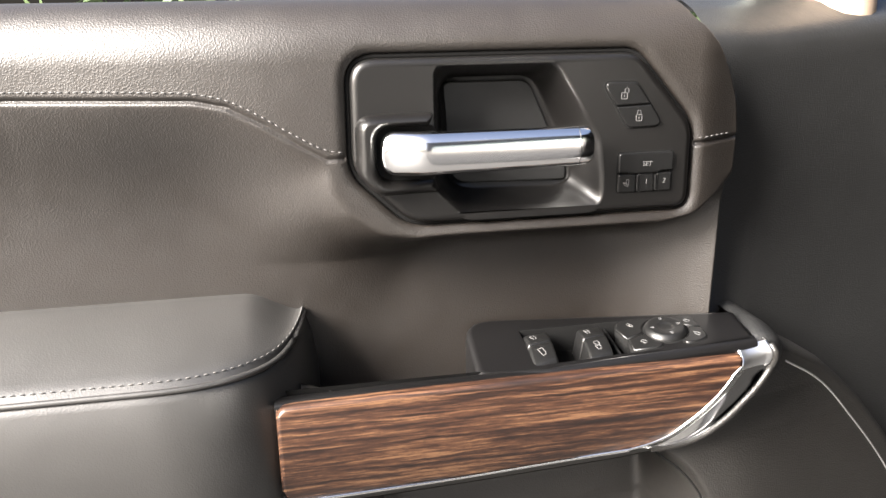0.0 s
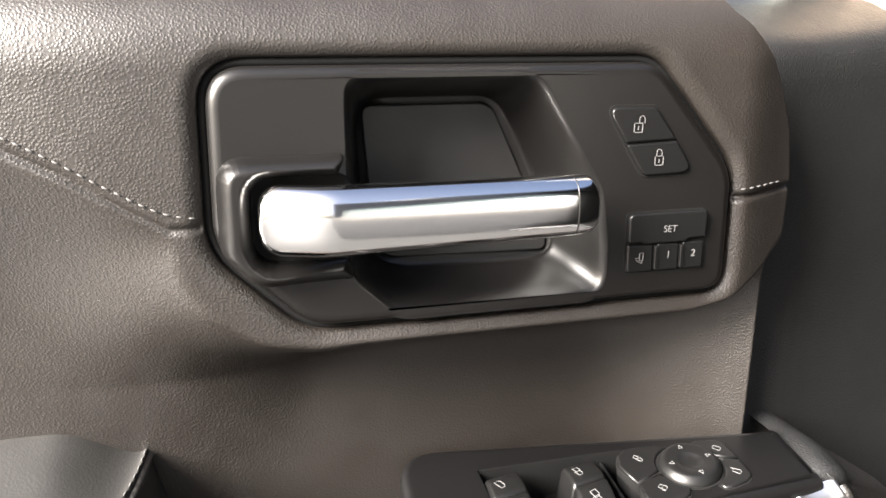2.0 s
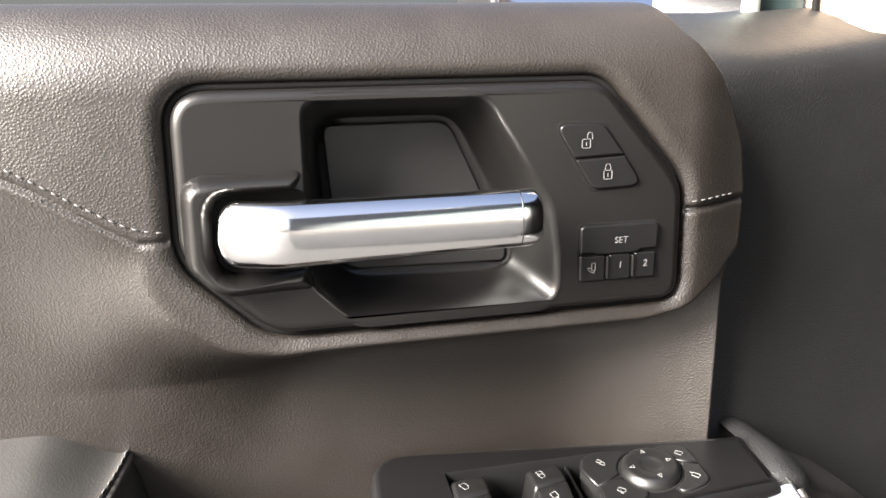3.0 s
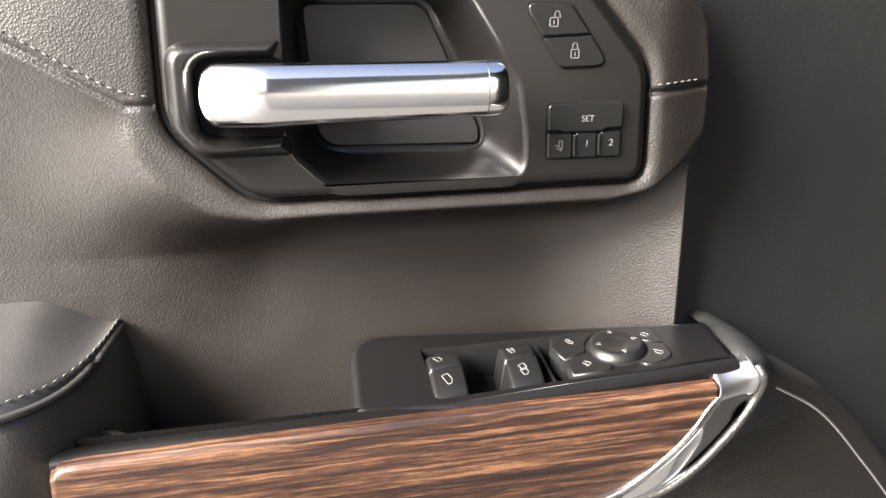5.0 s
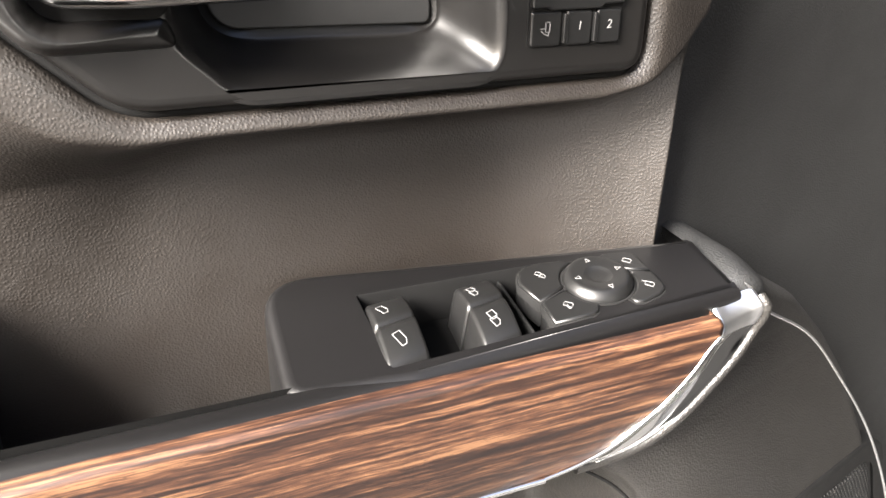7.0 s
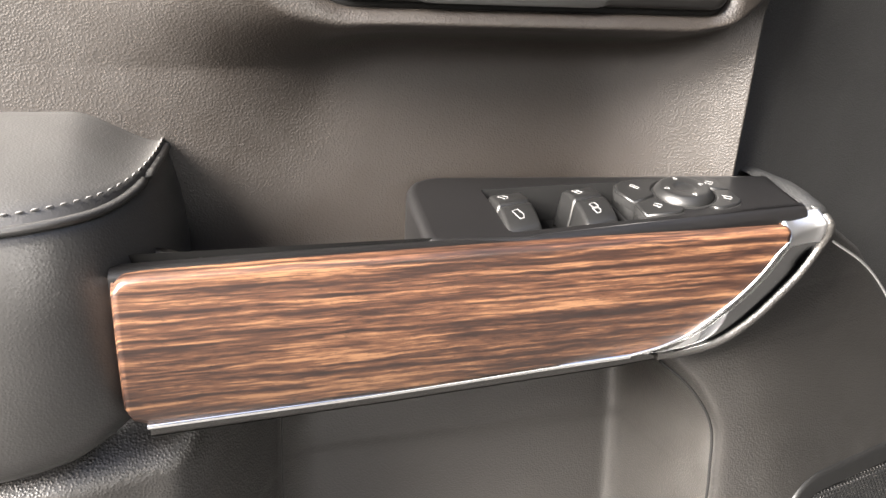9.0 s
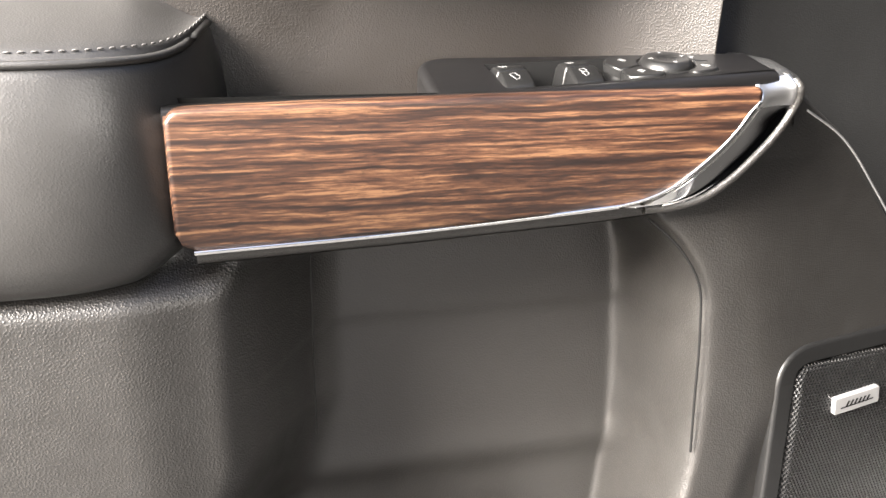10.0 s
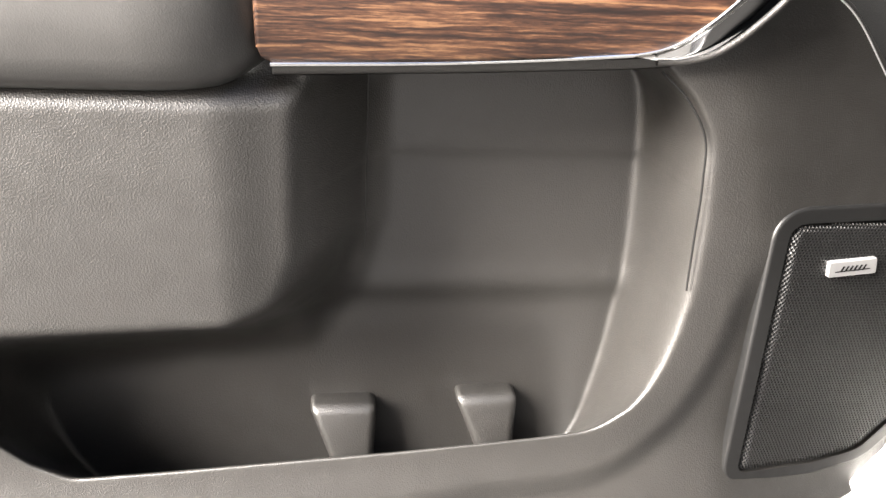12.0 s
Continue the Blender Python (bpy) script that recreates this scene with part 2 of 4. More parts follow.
def signed(o, X, Z):
    """Distance from the closed outline, negative within."""
    a, b = o, np.roll(o, -1, 0)
    best = np.full(X.shape, 1e9)
    inside = np.zeros(X.shape, bool)
    for (ax, az), (bx, bz) in zip(a, b):
        dx, dz = bx - ax, bz - az
        l2 = dx * dx + dz * dz
        if l2 < 1e-14:
            continue
        t = np.clip(((X - ax) * dx + (Z - az) * dz) / l2, 0, 1)
        best = np.minimum(best, np.hypot(X - ax - t * dx, Z - az - t * dz))
        cross = (az > Z) != (bz > Z)
        with np.errstate(divide="ignore", invalid="ignore"):
            xi = ax + (Z - az) * dx / (dz if dz else 1e-12)
        inside ^= cross & (X < xi)
    return np.where(inside, -best, best)


def stitches(name, pts, material, parent, length=0.0034, gap=0.0016, r=0.00045, normal=(0, -1, 0)):
    """A row of short raised threads along a line."""
    p = np.array(pts, float)
    s = np.r_[0, np.cumsum(np.linalg.norm(np.diff(p, axis=0), axis=1))]
    nrm = np.array(normal, float)
    V, F = [], []
    q = 0.0
    while q + length < s[-1]:
        ends = [np.array([np.interp(w, s, p[:, k]) for k in range(3)]) for w in (q, q + length)]
        d = (ends[1] - ends[0]) / np.linalg.norm(ends[1] - ends[0])
        side = np.cross(d, nrm)
        base = len(V)
        for f, hgt in ((0.0, 0.1), (0.2, 1.0), (0.8, 1.0), (1.0, 0.1)):
            c = ends[0] * (1 - f) + ends[1] * f + nrm * r * (hgt - 0.3)
            for a in range(6):
                w = math.pi * a / 3
                V.append(c + r * hgt * (math.cos(w) * side + math.sin(w) * nrm))
        for i in range(3):
            for a in range(6):
                F.append((base + i * 6 + a, base + i * 6 + (a + 1) % 6, base + i * 6 + 6 + (a + 1) % 6, base + i * 6 + 6 + a))
        q += length + gap
    ob = mesh_part(name, V, F, material, parent, "light grey stitching thread")
    return tagged(ob, kind="stuff")


# ---- setting ----
def flat_ground():
    V, F = [], []
    steps = [-900, -60, -12, -4, 0, 4, 12, 60, 900]
    for y in steps:
        for x in steps:
            V.append((x, y, 0.0))
    n = len(steps)
    for i in range(n - 1):
        for j in range(n - 1):
            F.append((i * n + j, i * n + j + 1, (i + 1) * n + j + 1, (i + 1) * n + j))
    g = mesh_part("ground", V, F, GROUND, None, smooth=False)
    tagged(g, "ground round the vehicle, darkened to weaken its bounce light", "ground", kind="structure")


flat_ground()

def cabin_wall():
    """Dark cab behind the door opening, and the unseen body side that runs back from it behind the camera, darkened to
    cut fill light.
    """
    hinge, along, inward = np.array((1.02, 0.72)), np.array((-0.315, -0.949)), np.array((0.949, -0.315))
    at = lambda s, d, z: (*(hinge + along * s + inward * d), z)
    V = [at(s, d, z) for s, d in ((0, 0), (1.15, 0), (1.15, 1.6), (0, 1.6)) for z in (0.50, 1.95)]
    F = [(2, 4, 5, 3), (4, 6, 7, 5), (6, 0, 1, 7), (1, 3, 5, 7), (0, 2, 4, 6)]
    tagged(mesh_part("wall_cabin", V, F, CAB, None, smooth=False), "dark open cab beside the door hinge", "wall", kind="structure")

    def side(name, s0, s1, steps, material, label):
        rows = [[at(s, d, z) for s in np.linspace(s0, s1, 24)] for d, z in steps]
        tagged(grid_part(name, rows, material, None), label, "wall", kind="structure")
    side("wall_sill", -0.05, 1.15, ((0.10, 0.28), (0.02, 0.32), (0.0, 0.42), (0.02, 0.49), (0.12, 0.50)), BODY, "unseen door sill of the vehicle, darkened to cut fill light")
    side("wall_body", 1.15, 5.2, ((0.10, 0.28), (0.02, 0.32), (-0.01, 0.60), (-0.015, 0.95), (0.0, 1.22), (0.03, 1.27)), BODY, "unseen body side behind the open door, darkened to cut fill light")
    side("wall_window", 1.15, 2.3, ((0.03, 1.272), (0.10, 1.60), (0.18, 1.85), (0.40, 1.95)), SMOKE, "dark glazed rear side of the cab")


cabin_wall()


def far_row():
    """A plain row of unseen dark blocks behind the camera, added to shut off sky light from the front."""
    V, F = [], []
    for x0, x1, y, h in ((-1.2, 4, -10.5, 10.5), (4, 12, -10.0, 11.5), (12, 26, -11.0, 10.5)):
        k = len(V)
        V += [(x, yy, z) for x, yy in ((x0, y), (x1, y), (x1, y - 3), (x0, y - 3)) for z in (0.0, h)]
        F += [(k + 2 * i, k + (2 * i + 2) % 8, k + (2 * i + 3) % 8, k + 2 * i + 1) for i in range(4)] + [(k + 1, k + 3, k + 5, k + 7)]
    tagged(mesh_part("backdrop", V, F, FAR, None, smooth=False), "unseen dark blocks added to hold back the front sky light", "backdrop", kind="structure")


far_row()

def hedge():
    """A low clipped hedge far beyond the window."""
    rng = np.random.default_rng(4)
    V, F = [], []
    for _ in range(2600):
        c = np.array((rng.uniform(-16, 40), rng.uniform(27, 29.5), rng.uniform(0.0, 1.5 + 0.5 * rng.random())))
        a, b, n = rng.normal(size=(3, 3)) * 0.22
        k = len(V)
        V += [c - a, c + b, c + a, c - b]
        F.append((k, k + 1, k + 2, k + 3))
    h = mesh_part("hedge", V, F, LEAF, None, smooth=False)
    tagged(h, "dark green hedge beyond the car window", "hedge", kind="stuff")


hedge()


def side_mirror():
    """The exterior mirror beyond the glass: a rounded dark shell with a tilted mirror face."""
    root = tagged(new("side_mirror"), "dark exterior side mirror seen over the sill", "side mirror")
    face = rounded([(0.0, 0.0), (0.30, -0.008), (0.30, 0.20), (0.0, 0.20)], [0.02, 0.03, 0.03, 0.03], 8)
    tilt = lambda o, d: [(0.365 + p[0] * 0.95, 0.95 + 0.45 * p[1] + d, 1.352 + p[1]) for p in o]
    plate("mirror_shell", shrink(face, -0.008), 0.0, 0.12, FRONT, root, "black plastic mirror shell", bevel=0.006, put=tilt, hole=shrink(face, -0.001))
    plate("mirror_glass", face, 0.004, 0.01, BRIGHT, root, "mirror glass full of bright sky", bevel=0.001, put=tilt)
    tube("mirror_arm", [(0.62, 0.72, 1.30), (0.60, 0.85, 1.33), (0.55, 1.0, 1.36)], 0.03, FRONT, root, "black mirror arm")


side_mirror()

# ---- the door ----
door = tagged(new("car_door"), "black leather-trimmed car door with striped wood inlay, standing open", "car door")

BEZEL_OUT = rounded([(0.0822, 1.3000), (0.2830, 1.3000), (0.3275, 1.2480), (0.3275, 1.1865), (0.1210, 1.1862), (0.0815, 1.2240)],
                    [0.018, 0.022, 0.03, 0.012, 0.03, 0.03], 8)
BEZEL_OUT = BEZEL_OUT[::-1]

FOLD = [(-0.60, 1.279), (-0.13, 1.277), (-0.017, 1.2748), (0.0035, 1.2705), (0.0275, 1.258), (0.052, 1.242), (0.066, 1.234)]
POD = rounded(FOLD + [(0.068, 1.215), (0.080, 1.197), (0.102, 1.182), (0.125, 1.1765), (0.310, 1.1765), (0.334, 1.181), (0.354, 1.195),
                       (0.372, 1.215), (0.45, 1.26), (0.45, 1.45), (-0.6, 1.45)], 0.03, 4)


def y_low(x, z):
    return 0.570 - 0.003 * smooth((0.12 - x) / 0.2) + 0.010 * smooth((x - 0.02) / 0.26) - 0.040 * (np.clip(x - 0.280, 0, 0.088) / 0.088) ** 1.7


def y_up(x, z):
    return 0.519 + 0.028 * smooth((0.06 - x) / 0.26) + 0.012 * smooth((x - 0.33) / 0.05)


def finer(A, iz, iu):
    """The net A read between its rows and columns."""
    r, c = np.minimum(iz.astype(int), A.shape[0] - 2), np.minimum(iu.astype(int), A.shape[1] - 2)
    fr, fc = (iz - r)[:, None, None], (iu - c)[None, :, None]
    q = lambda i, j: A[np.ix_(r + i, c + j)]
    return (q(0, 0) * (1 - fr) + q(1, 0) * fr) * (1 - fc) + (q(0, 1) * (1 - fr) + q(1, 1) * fr) * fc


def upper_trim():
    zs = np.r_[np.linspace(1.02, 1.15, 40), np.linspace(1.152, 1.322, 110)]
    edge_z = [1.02, 1.09, 1.21, 1.240, 1.264, 1.284, 1.301, 1.316, 1.322]
    edge_x = [0.366, 0.365, 0.3668, 0.3682, 0.3648, 0.3565, 0.3465, 0.3335, 0.3265]
    rows = []
    us = np.r_[np.linspace(0, 0.45, 60)[:-1], np.linspace(0.45, 1, 200)]
    for z in zs:
        xr = np.interp(z, edge_z, edge_x)
        x = -0.55 + us * (xr + 0.55)
        rows.append(np.c_[x, np.zeros_like(x), np.full_like(x, z)])
    P = np.array(rows)
    X, Z = P[..., 0], P[..., 2]
    sd = signed(POD, X, Z)
    wide = 0.022 + 0.095 * smooth((0.16 - X) / 0.15)
    tt = np.clip((sd + 0.002) / wide, 0, 1)
    k = (1 - (1 - tt) ** 2.3) * smooth(tt / 0.4)
    Y = y_up(X, Z) * (1 - k) + y_low(X, Z) * k
    soft = smooth((sd - 0.003 + 0.006 * smooth((0.10 - X) / 0.03)) / 0.016)[1:-1, 1:-1]
    for _ in range(46):
        A = (Y[:-2, 1:-1] + Y[2:, 1:-1] + Y[1:-1, :-2] + Y[1:-1, 2:]) / 4
        Y[1:-1, 1:-1] += soft * 0.8 * (A - Y[1:-1, 1:-1])
    # the front end of the pod fades softly into the panel
    fade = (smooth((0.13 - X) / 0.07) * smooth((sd - 0.002) / 0.020))[1:-1, 1:-1]
    for _ in range(260):
        A = (Y[:-2, 1:-1] + Y[2:, 1:-1] + Y[1:-1, :-2] + Y[1:-1, 2:]) / 4
        Y[1:-1, 1:-1] += fade * 0.8 * (A - Y[1:-1, 1:-1])
    # finer net for the edges round the bezel and the fold
    iu = np.r_[np.linspace(0, 130, 131)[:-1], np.linspace(130, 258, 460)]
    iz = np.r_[np.linspace(0, 40, 41)[:-1], np.linspace(40, 149, 250)]
    P = finer(P, iz, iu)
    Y = finer(Y[..., None], iz, iu)[..., 0]
    X, Z = P[..., 0], P[..., 2]
    Y = Y + 0.04 - np.sqrt(0.0016 - np.clip(Z - 1.297, 0, 0.03) ** 2)
    sb = signed(BEZEL_OUT, X, Z)
    Y = Y + 0.018 * smooth((0.0026 - sb) / 0.0030) + 0.06 * smooth((-0.006 - sb) / 0.008)
    Y = Y + 0.0060 * np.clip((0.011 - sb) / 0.011, 0, 1) ** 2.2 * (sb > -0.004)
    # groove under the stitched fold
    fl = np.interp(X, [p[0] for p in FOLD], [p[1] for p in FOLD])
    groove = np.exp(-((Z - fl) / 0.0016) ** 2) * (X < 0.078) + np.exp(-((Z - 1.2335 - 0.08 * (X - 0.335)) / 0.0016) ** 2) * (X > 0.331)
    Y = Y + 0.0026 * groove * (1 - 0.5 * smooth((X - 0.03) / 0.03) * (X < 0.2))
    P[..., 1] = Y
    # rounded sill on top, then the flat towards the glass
    top = P[-1]
    extra = []
    a0 = math.asin(0.025 / 0.04)
    for a in np.linspace(0.08, 1.0, 12):
        w = a0 + a * (math.pi / 2 - a0)
        q = top.copy()
        q[:, 1] += 0.04 * (math.cos(a0) - math.cos(w))
        q[:, 2] += 0.04 * (math.sin(w) - math.sin(a0))
        q[:, 0] -= 0.014 * smooth((top[:, 0] - 0.20) / 0.12) * a
        extra.append(q)
    for d in (0.01, 0.03, 0.06):
        q = extra[11].copy()
        q[:, 1] += d
        extra.append(q)
    P = np.concatenate([P, np.array(extra)], 0)
    # turn the free front edge back
    side = []
    for d, xx in ((0.001, 0.0010), (0.004, 0.0012), (0.012, -0.002), (0.045, -0.016)):
        q = P[:, -1].copy()
        q[:, 1] += d
        q[:, 0] += xx
        side.append(q)
    P = np.concatenate([P, np.stack(side, 1)], 1)
    ob = grid_part("upper_trim", P, LEATHER, door, "dark brown-black grained leather upper trim")
    return ob


upper = upper_trim()
SEW = curve_through([(-0.60, 0.5435, 1.2845), (-0.13, 0.5435, 1.2825), (-0.0475, 0.537, 1.281), (-0.0133, 0.5305, 1.279), (0.0038, 0.527, 1.275),
                     (0.0244, 0.5225, 1.2645), (0.0453, 0.5195, 1.2515), (0.067, 0.5185, 1.2402), (0.079, 0.5195, 1.2378)], 160)


def laid_on(pts, ob):
    """The line moved in y until it lies on the surface of ob."""
    co = np.array([v.co for v in ob.data.vertices])
    out = []
    for p in pts:
        near = co[np.argmin((co[:, 0] - p[0]) ** 2 + (co[:, 2] - p[2]) ** 2)]
        out.append((p[0], near[1] - 0.0001, p[2]))
    out = np.array(out)
    out[2:-2, 1] = (out[:-4, 1] + out[1:-3, 1] + out[2:-2, 1] + out[3:-1, 1] + out[4:, 1]) / 5
    return out


stitches("stitching", laid_on(SEW, upper), THREAD, upper)
stitches("stitching", laid_on(curve_through([(0.333, 0.5195, 1.2372), (0.35, 0.5235, 1.2386), (0.368, 0.529, 1.2394)], 20), upper), THREAD, upper)

# dark front section beyond the padded trim
def front_panel():
    prof = [(0.0, 0.55), (0.0, 0.80), (0.0, 1.0), (0.0, 1.2), (0.0, 1.285), (0.001, 1.297), (0.004, 1.306), (0.010, 1.312), (0.020, 1.317), (0.036, 1.327), (0.055, 1.334), (0.10, 1.336)]
    xs = np.linspace(0.361, 1.05, 60)
    P = np.array([[(x, 0.560 + 0.25 * max(x - 0.38, 0) + dy, max(z, float(np.interp(x, [0.40, 0.50], [1.06, 0.55]))) + 0.06 * max(x - 0.42, 0) * (z > 1.25)) for x in xs] for dy, z in prof])
    return grid_part("front_trim", P, FRONT, door, "black grained plastic front section of the door trim")


front_panel()

# ---- handle bezel ----
RECESS = rounded([(0.1412, 1.2920), (0.2230, 1.2920), (0.2545, 1.2400), (0.2580, 1.2150), (0.2580, 1.1928), (0.1600, 1.1928), (0.1412, 1.2110)],
                 [0.006, 0.014, 0.02, 0.02, 0.016, 0.016, 0.012], 8)[::-1]
bezel = plate("handle_bezel", shrink(BEZEL_OUT, 0.0012), 0.5165, 0.535, BEZEL, door, "satin black plastic handle bezel", bevel=0.005, steps=5, hole=shrink(RECESS, -0.0035))
tube("bezel_gap", face_xz(shrink(BEZEL_OUT, -0.0004), 0.5262), 0.0024, GAP, bezel, "black shadow gap seal", closed=True)


def recess_cup():
    """The finger cup: a wall that closes in on a flat liner."""
    lin = rounded([(0.1505, 1.2800), (0.2130, 1.2800), (0.2425, 1.2150), (0.2425, 1.2065), (0.1560, 1.2080)], [0.005, 0.012, 0.010, 0.008, 0.014], 8)[::-1]
    n = len(RECESS)
    c = np.array([0.197, 1.243])
    ang = lambda p: np.arctan2(p[:, 1] - c[1], p[:, 0] - c[0])

    def radial(o):
        """The outline as seen from the middle, at even angles."""
        o = np.concatenate([o + (np.roll(o, -1, 0) - o) * f for f in np.linspace(0, 1, 21)[:-1]])
        a = ang(o)
        d = np.hypot(*(o - c).T)
        k = np.argsort(a)
        q = np.linspace(-math.pi, math.pi, 181)[:-1]
        r = np.interp(q, a[k], d[k], period=2 * math.pi)
        return np.c_[c[0] + r * np.cos(q), c[1] + r * np.sin(q)]
    A, B = radial(shrink(RECESS, 0.0)), radial(shrink(lin, -0.003))
    rows = [face_xz(radial(shrink(RECESS, -g)), y) for g, y in ((0.0055, 0.5174), (0.0040, 0.5172), (0.0026, 0.5175), (0.0012, 0.5187))]
    for t, y in ((0.0, 0.5208), (0.2, 0.527), (0.5, 0.538), (0.8, 0.5465), (0.9, 0.5485), (1.0, 0.5495), (1.6, 0.5515)):
        o = A * (1 - t) + B * t if t <= 1 else B * 0.5 + c * 0.5
        if 0.1 < t < 0.95:
            o = sum(np.roll(o, k, 0) for k in range(-4, 5)) / 9
        rows.append(face_xz(o, y))
    cup = grid_part("finger_cup", rows, BEZEL, bezel, "recessed black finger cup behind the handle", closed=True)
    plate("cup_liner", lin, 0.5485, 0.5520, LINER, cup, "matt rubber cup liner", bevel=0.0008)


recess_cup()
GUARD = rounded([(0.0850, 1.2635), (0.1385, 1.2635), (0.1340, 1.2545), (0.0985, 1.2545), (0.0985, 1.2190), (0.1380, 1.2190), (0.1420, 1.2085),
                 (0.0980, 1.2085), (0.0850, 1.2240)], [0.012, 0.005, 0.003, 0.009, 0.012, 0.003, 0.005, 0.016, 0.014], 6)[::-1]


def handle_guard():
    """The raised shroud: a pillowed ridge that follows the outline."""
    X, Z = np.meshgrid(np.linspace(0.0842, 0.1428, 140), np.linspace(1.2078, 1.2644, 136))
    sd = signed(GUARD, X, Z)
    d = np.clip(-sd / 0.0062, 0, 1)
    rise = np.sqrt(np.maximum(1 - (1 - d) ** 2, 0))
    low = 1 - 0.6 * smooth((X - 0.100) / 0.04) * smooth((1.222 - Z) / 0.004)
    Y = 0.5185 - 0.0145 * rise * low
    V = np.c_[X.ravel(), Y.ravel(), Z.ravel()]
    r, c = X.shape
    F = [(i * c + j, i * c + j + 1, (i + 1) * c + j + 1, (i + 1) * c + j) for i in range(r - 1) for j in range(c - 1) if sd[i:i + 2, j:j + 2].min() < 0]
    used = sorted({k for f in F for k in f})
    at = {k: n for n, k in enumerate(used)}
    mesh_part("handle_guard", V[used], [tuple(at[k] for k in f) for f in F], BEZEL, bezel, "raised satin black shroud round the handle pivot")


handle_guard()
plate("pivot_well", rounded([(0.0975, 1.2555), (0.140, 1.2555), (0.140, 1.2180), (0.0975, 1.2180)], 0.008)[::-1], 0.5155, 0.5175, GAP, bezel, "dark well round the handle pivot", bevel=0.0004)


def door_handle():
    rows = []
    n = 40
    for x in np.r_[np.linspace(0.1005, 0.108, 8), np.linspace(0.11, 0.234, 30), np.linspace(0.2355, 0.2412, 7)]:
        u = (x - 0.1005) / 0.1407
        zt, zb = 1.2535 - 0.0005 * u, 1.2245 + 0.0025 * u
        ra, rb = 0.009, 0.0045
        da, db = min(max(x - 0.1005, 0), ra), min(max(0.2415 - x, 0), rb)
        h = (zt - zb) / 2 - (ra - math.sqrt(ra * ra - (ra - da) ** 2)) - (rb - math.sqrt(rb * rb - (rb - db) ** 2))
        zc = (zt + zb) / 2
        front = 0.4845 + 0.012 * (1 - smooth((x - 0.0995) / 0.03)) + 0.002 * u + 0.0012 * (max(x - 0.2312, 0) / 0.0103) ** 1.6
        back = 0.507 + 0.006 * (1 - smooth((x - 0.10) / 0.03))
        d = (back - front) / 2
        row = []
        for k in range(n):
            w = 2 * math.pi * k / n
            cy, cz = math.cos(w), math.sin(w)
            row.append((x, (front + back) / 2 + d * math.copysign(abs(cy) ** 0.85, cy), zc + h * math.copysign(abs(cz) ** (0.80 if cz > 0 else 0.65), cz)))
        rows.append(row)
    for end in (0, -1):
        mid = np.mean(rows[end], axis=0)
        cap = [tuple(mid * 0.999 + np.array(p) * 0.001) for p in rows[end]]
        rows = [cap] + rows if end == 0 else rows + [cap]
    h = grid_part("door_handle", rows, CHROME, bezel, "bright chrome pull lever", closed=True)
    return h


lever = door_handle()


def band(name, x0, x1, parent):
    """The end cap of the lever: a thin sleeve with a fine joint."""
    rows = []
    for x, g in ((x0, -0.0006), (x0, 0.00012), (x1, 0.00012), (x1, -0.0006)):
        row = []
        for k in range(40):
            w = 2 * math.pi * k / 40
            cy, cz = math.cos(w), math.sin(w)
            row.append((x, 0.4967 + (0.0105 + g) * math.copysign(abs(cy) ** 0.85, cy), 1.2400 + (0.0129 + g) * math.copysign(abs(cz) ** (0.80 if cz > 0 else 0.65), cz)))
        rows.append(row)
    return grid_part(name, rows, BEZEL, parent, "fine dark joint of the lever's end cap", closed=True)


band("end_cap", 0.2309, 0.2313, lever)


# ---- printed marks ----
def bars(name, segs, w, put, parent, lift=0.0):
    """Flat printed lines: each segment a thin raised strip, placed by put(a, b, height)."""
    V, F = [], []
    for (ax, az), (bx, bz) in segs:
        a, b = np.array((ax, az), float), np.array((bx, bz), float)
        d = b - a
        l = np.linalg.norm(d)
        d = d / l if l else np.array((1.0, 0.0))
        s = np.array((-d[1], d[0])) * w / 2
        a, b = a - d * w / 2, b + d * w / 2
        base = len(V)
        for h in (0.0, 0.00018):
            for p in (a - s, b - s, b + s, a + s):
                V.append(put(p[0], p[1], h))
        F += [(base + 4, base + 5, base + 6, base + 7)] + [(base + i, base + (i + 1) % 4, base + 4 + (i + 1) % 4, base + 4 + i) for i in range(4)]
    return mesh_part(name, V, F, PRINT, parent, "white printed symbol", smooth=False)


def text_mark(name, text, size, loc, rot, parent):
    cu = bpy.data.curves.new(name, "FONT")
    cu.body, cu.size, cu.align_x, cu.align_y, cu.extrude, cu.shear = text, size, "CENTER", "CENTER", 0.00009, 0.12
    tmp = bpy.data.objects.new(name, cu)
    scene.collection.objects.link(tmp)
    bpy.context.view_layer.update()
    me = bpy.data.meshes.new_from_object(tmp.evaluated_get(bpy.context.evaluated_depsgraph_get()))
    bpy.data.objects.remove(tmp)
    me.materials.clear()
    me.materials.append(PRINT)
    ob = new(name, me)
    ob.parent = parent
    ob.matrix_basis = pose(*loc, *rot)
    return tagged(ob, "white printed lettering")


def poly(pts):
    return [(pts[i], pts[i + 1]) for i in range(len(pts) - 1)]


def on_face(cx, cz, s, y):
    return lambda a, b, h: (cx + a * s, y - h, cz + b * s)


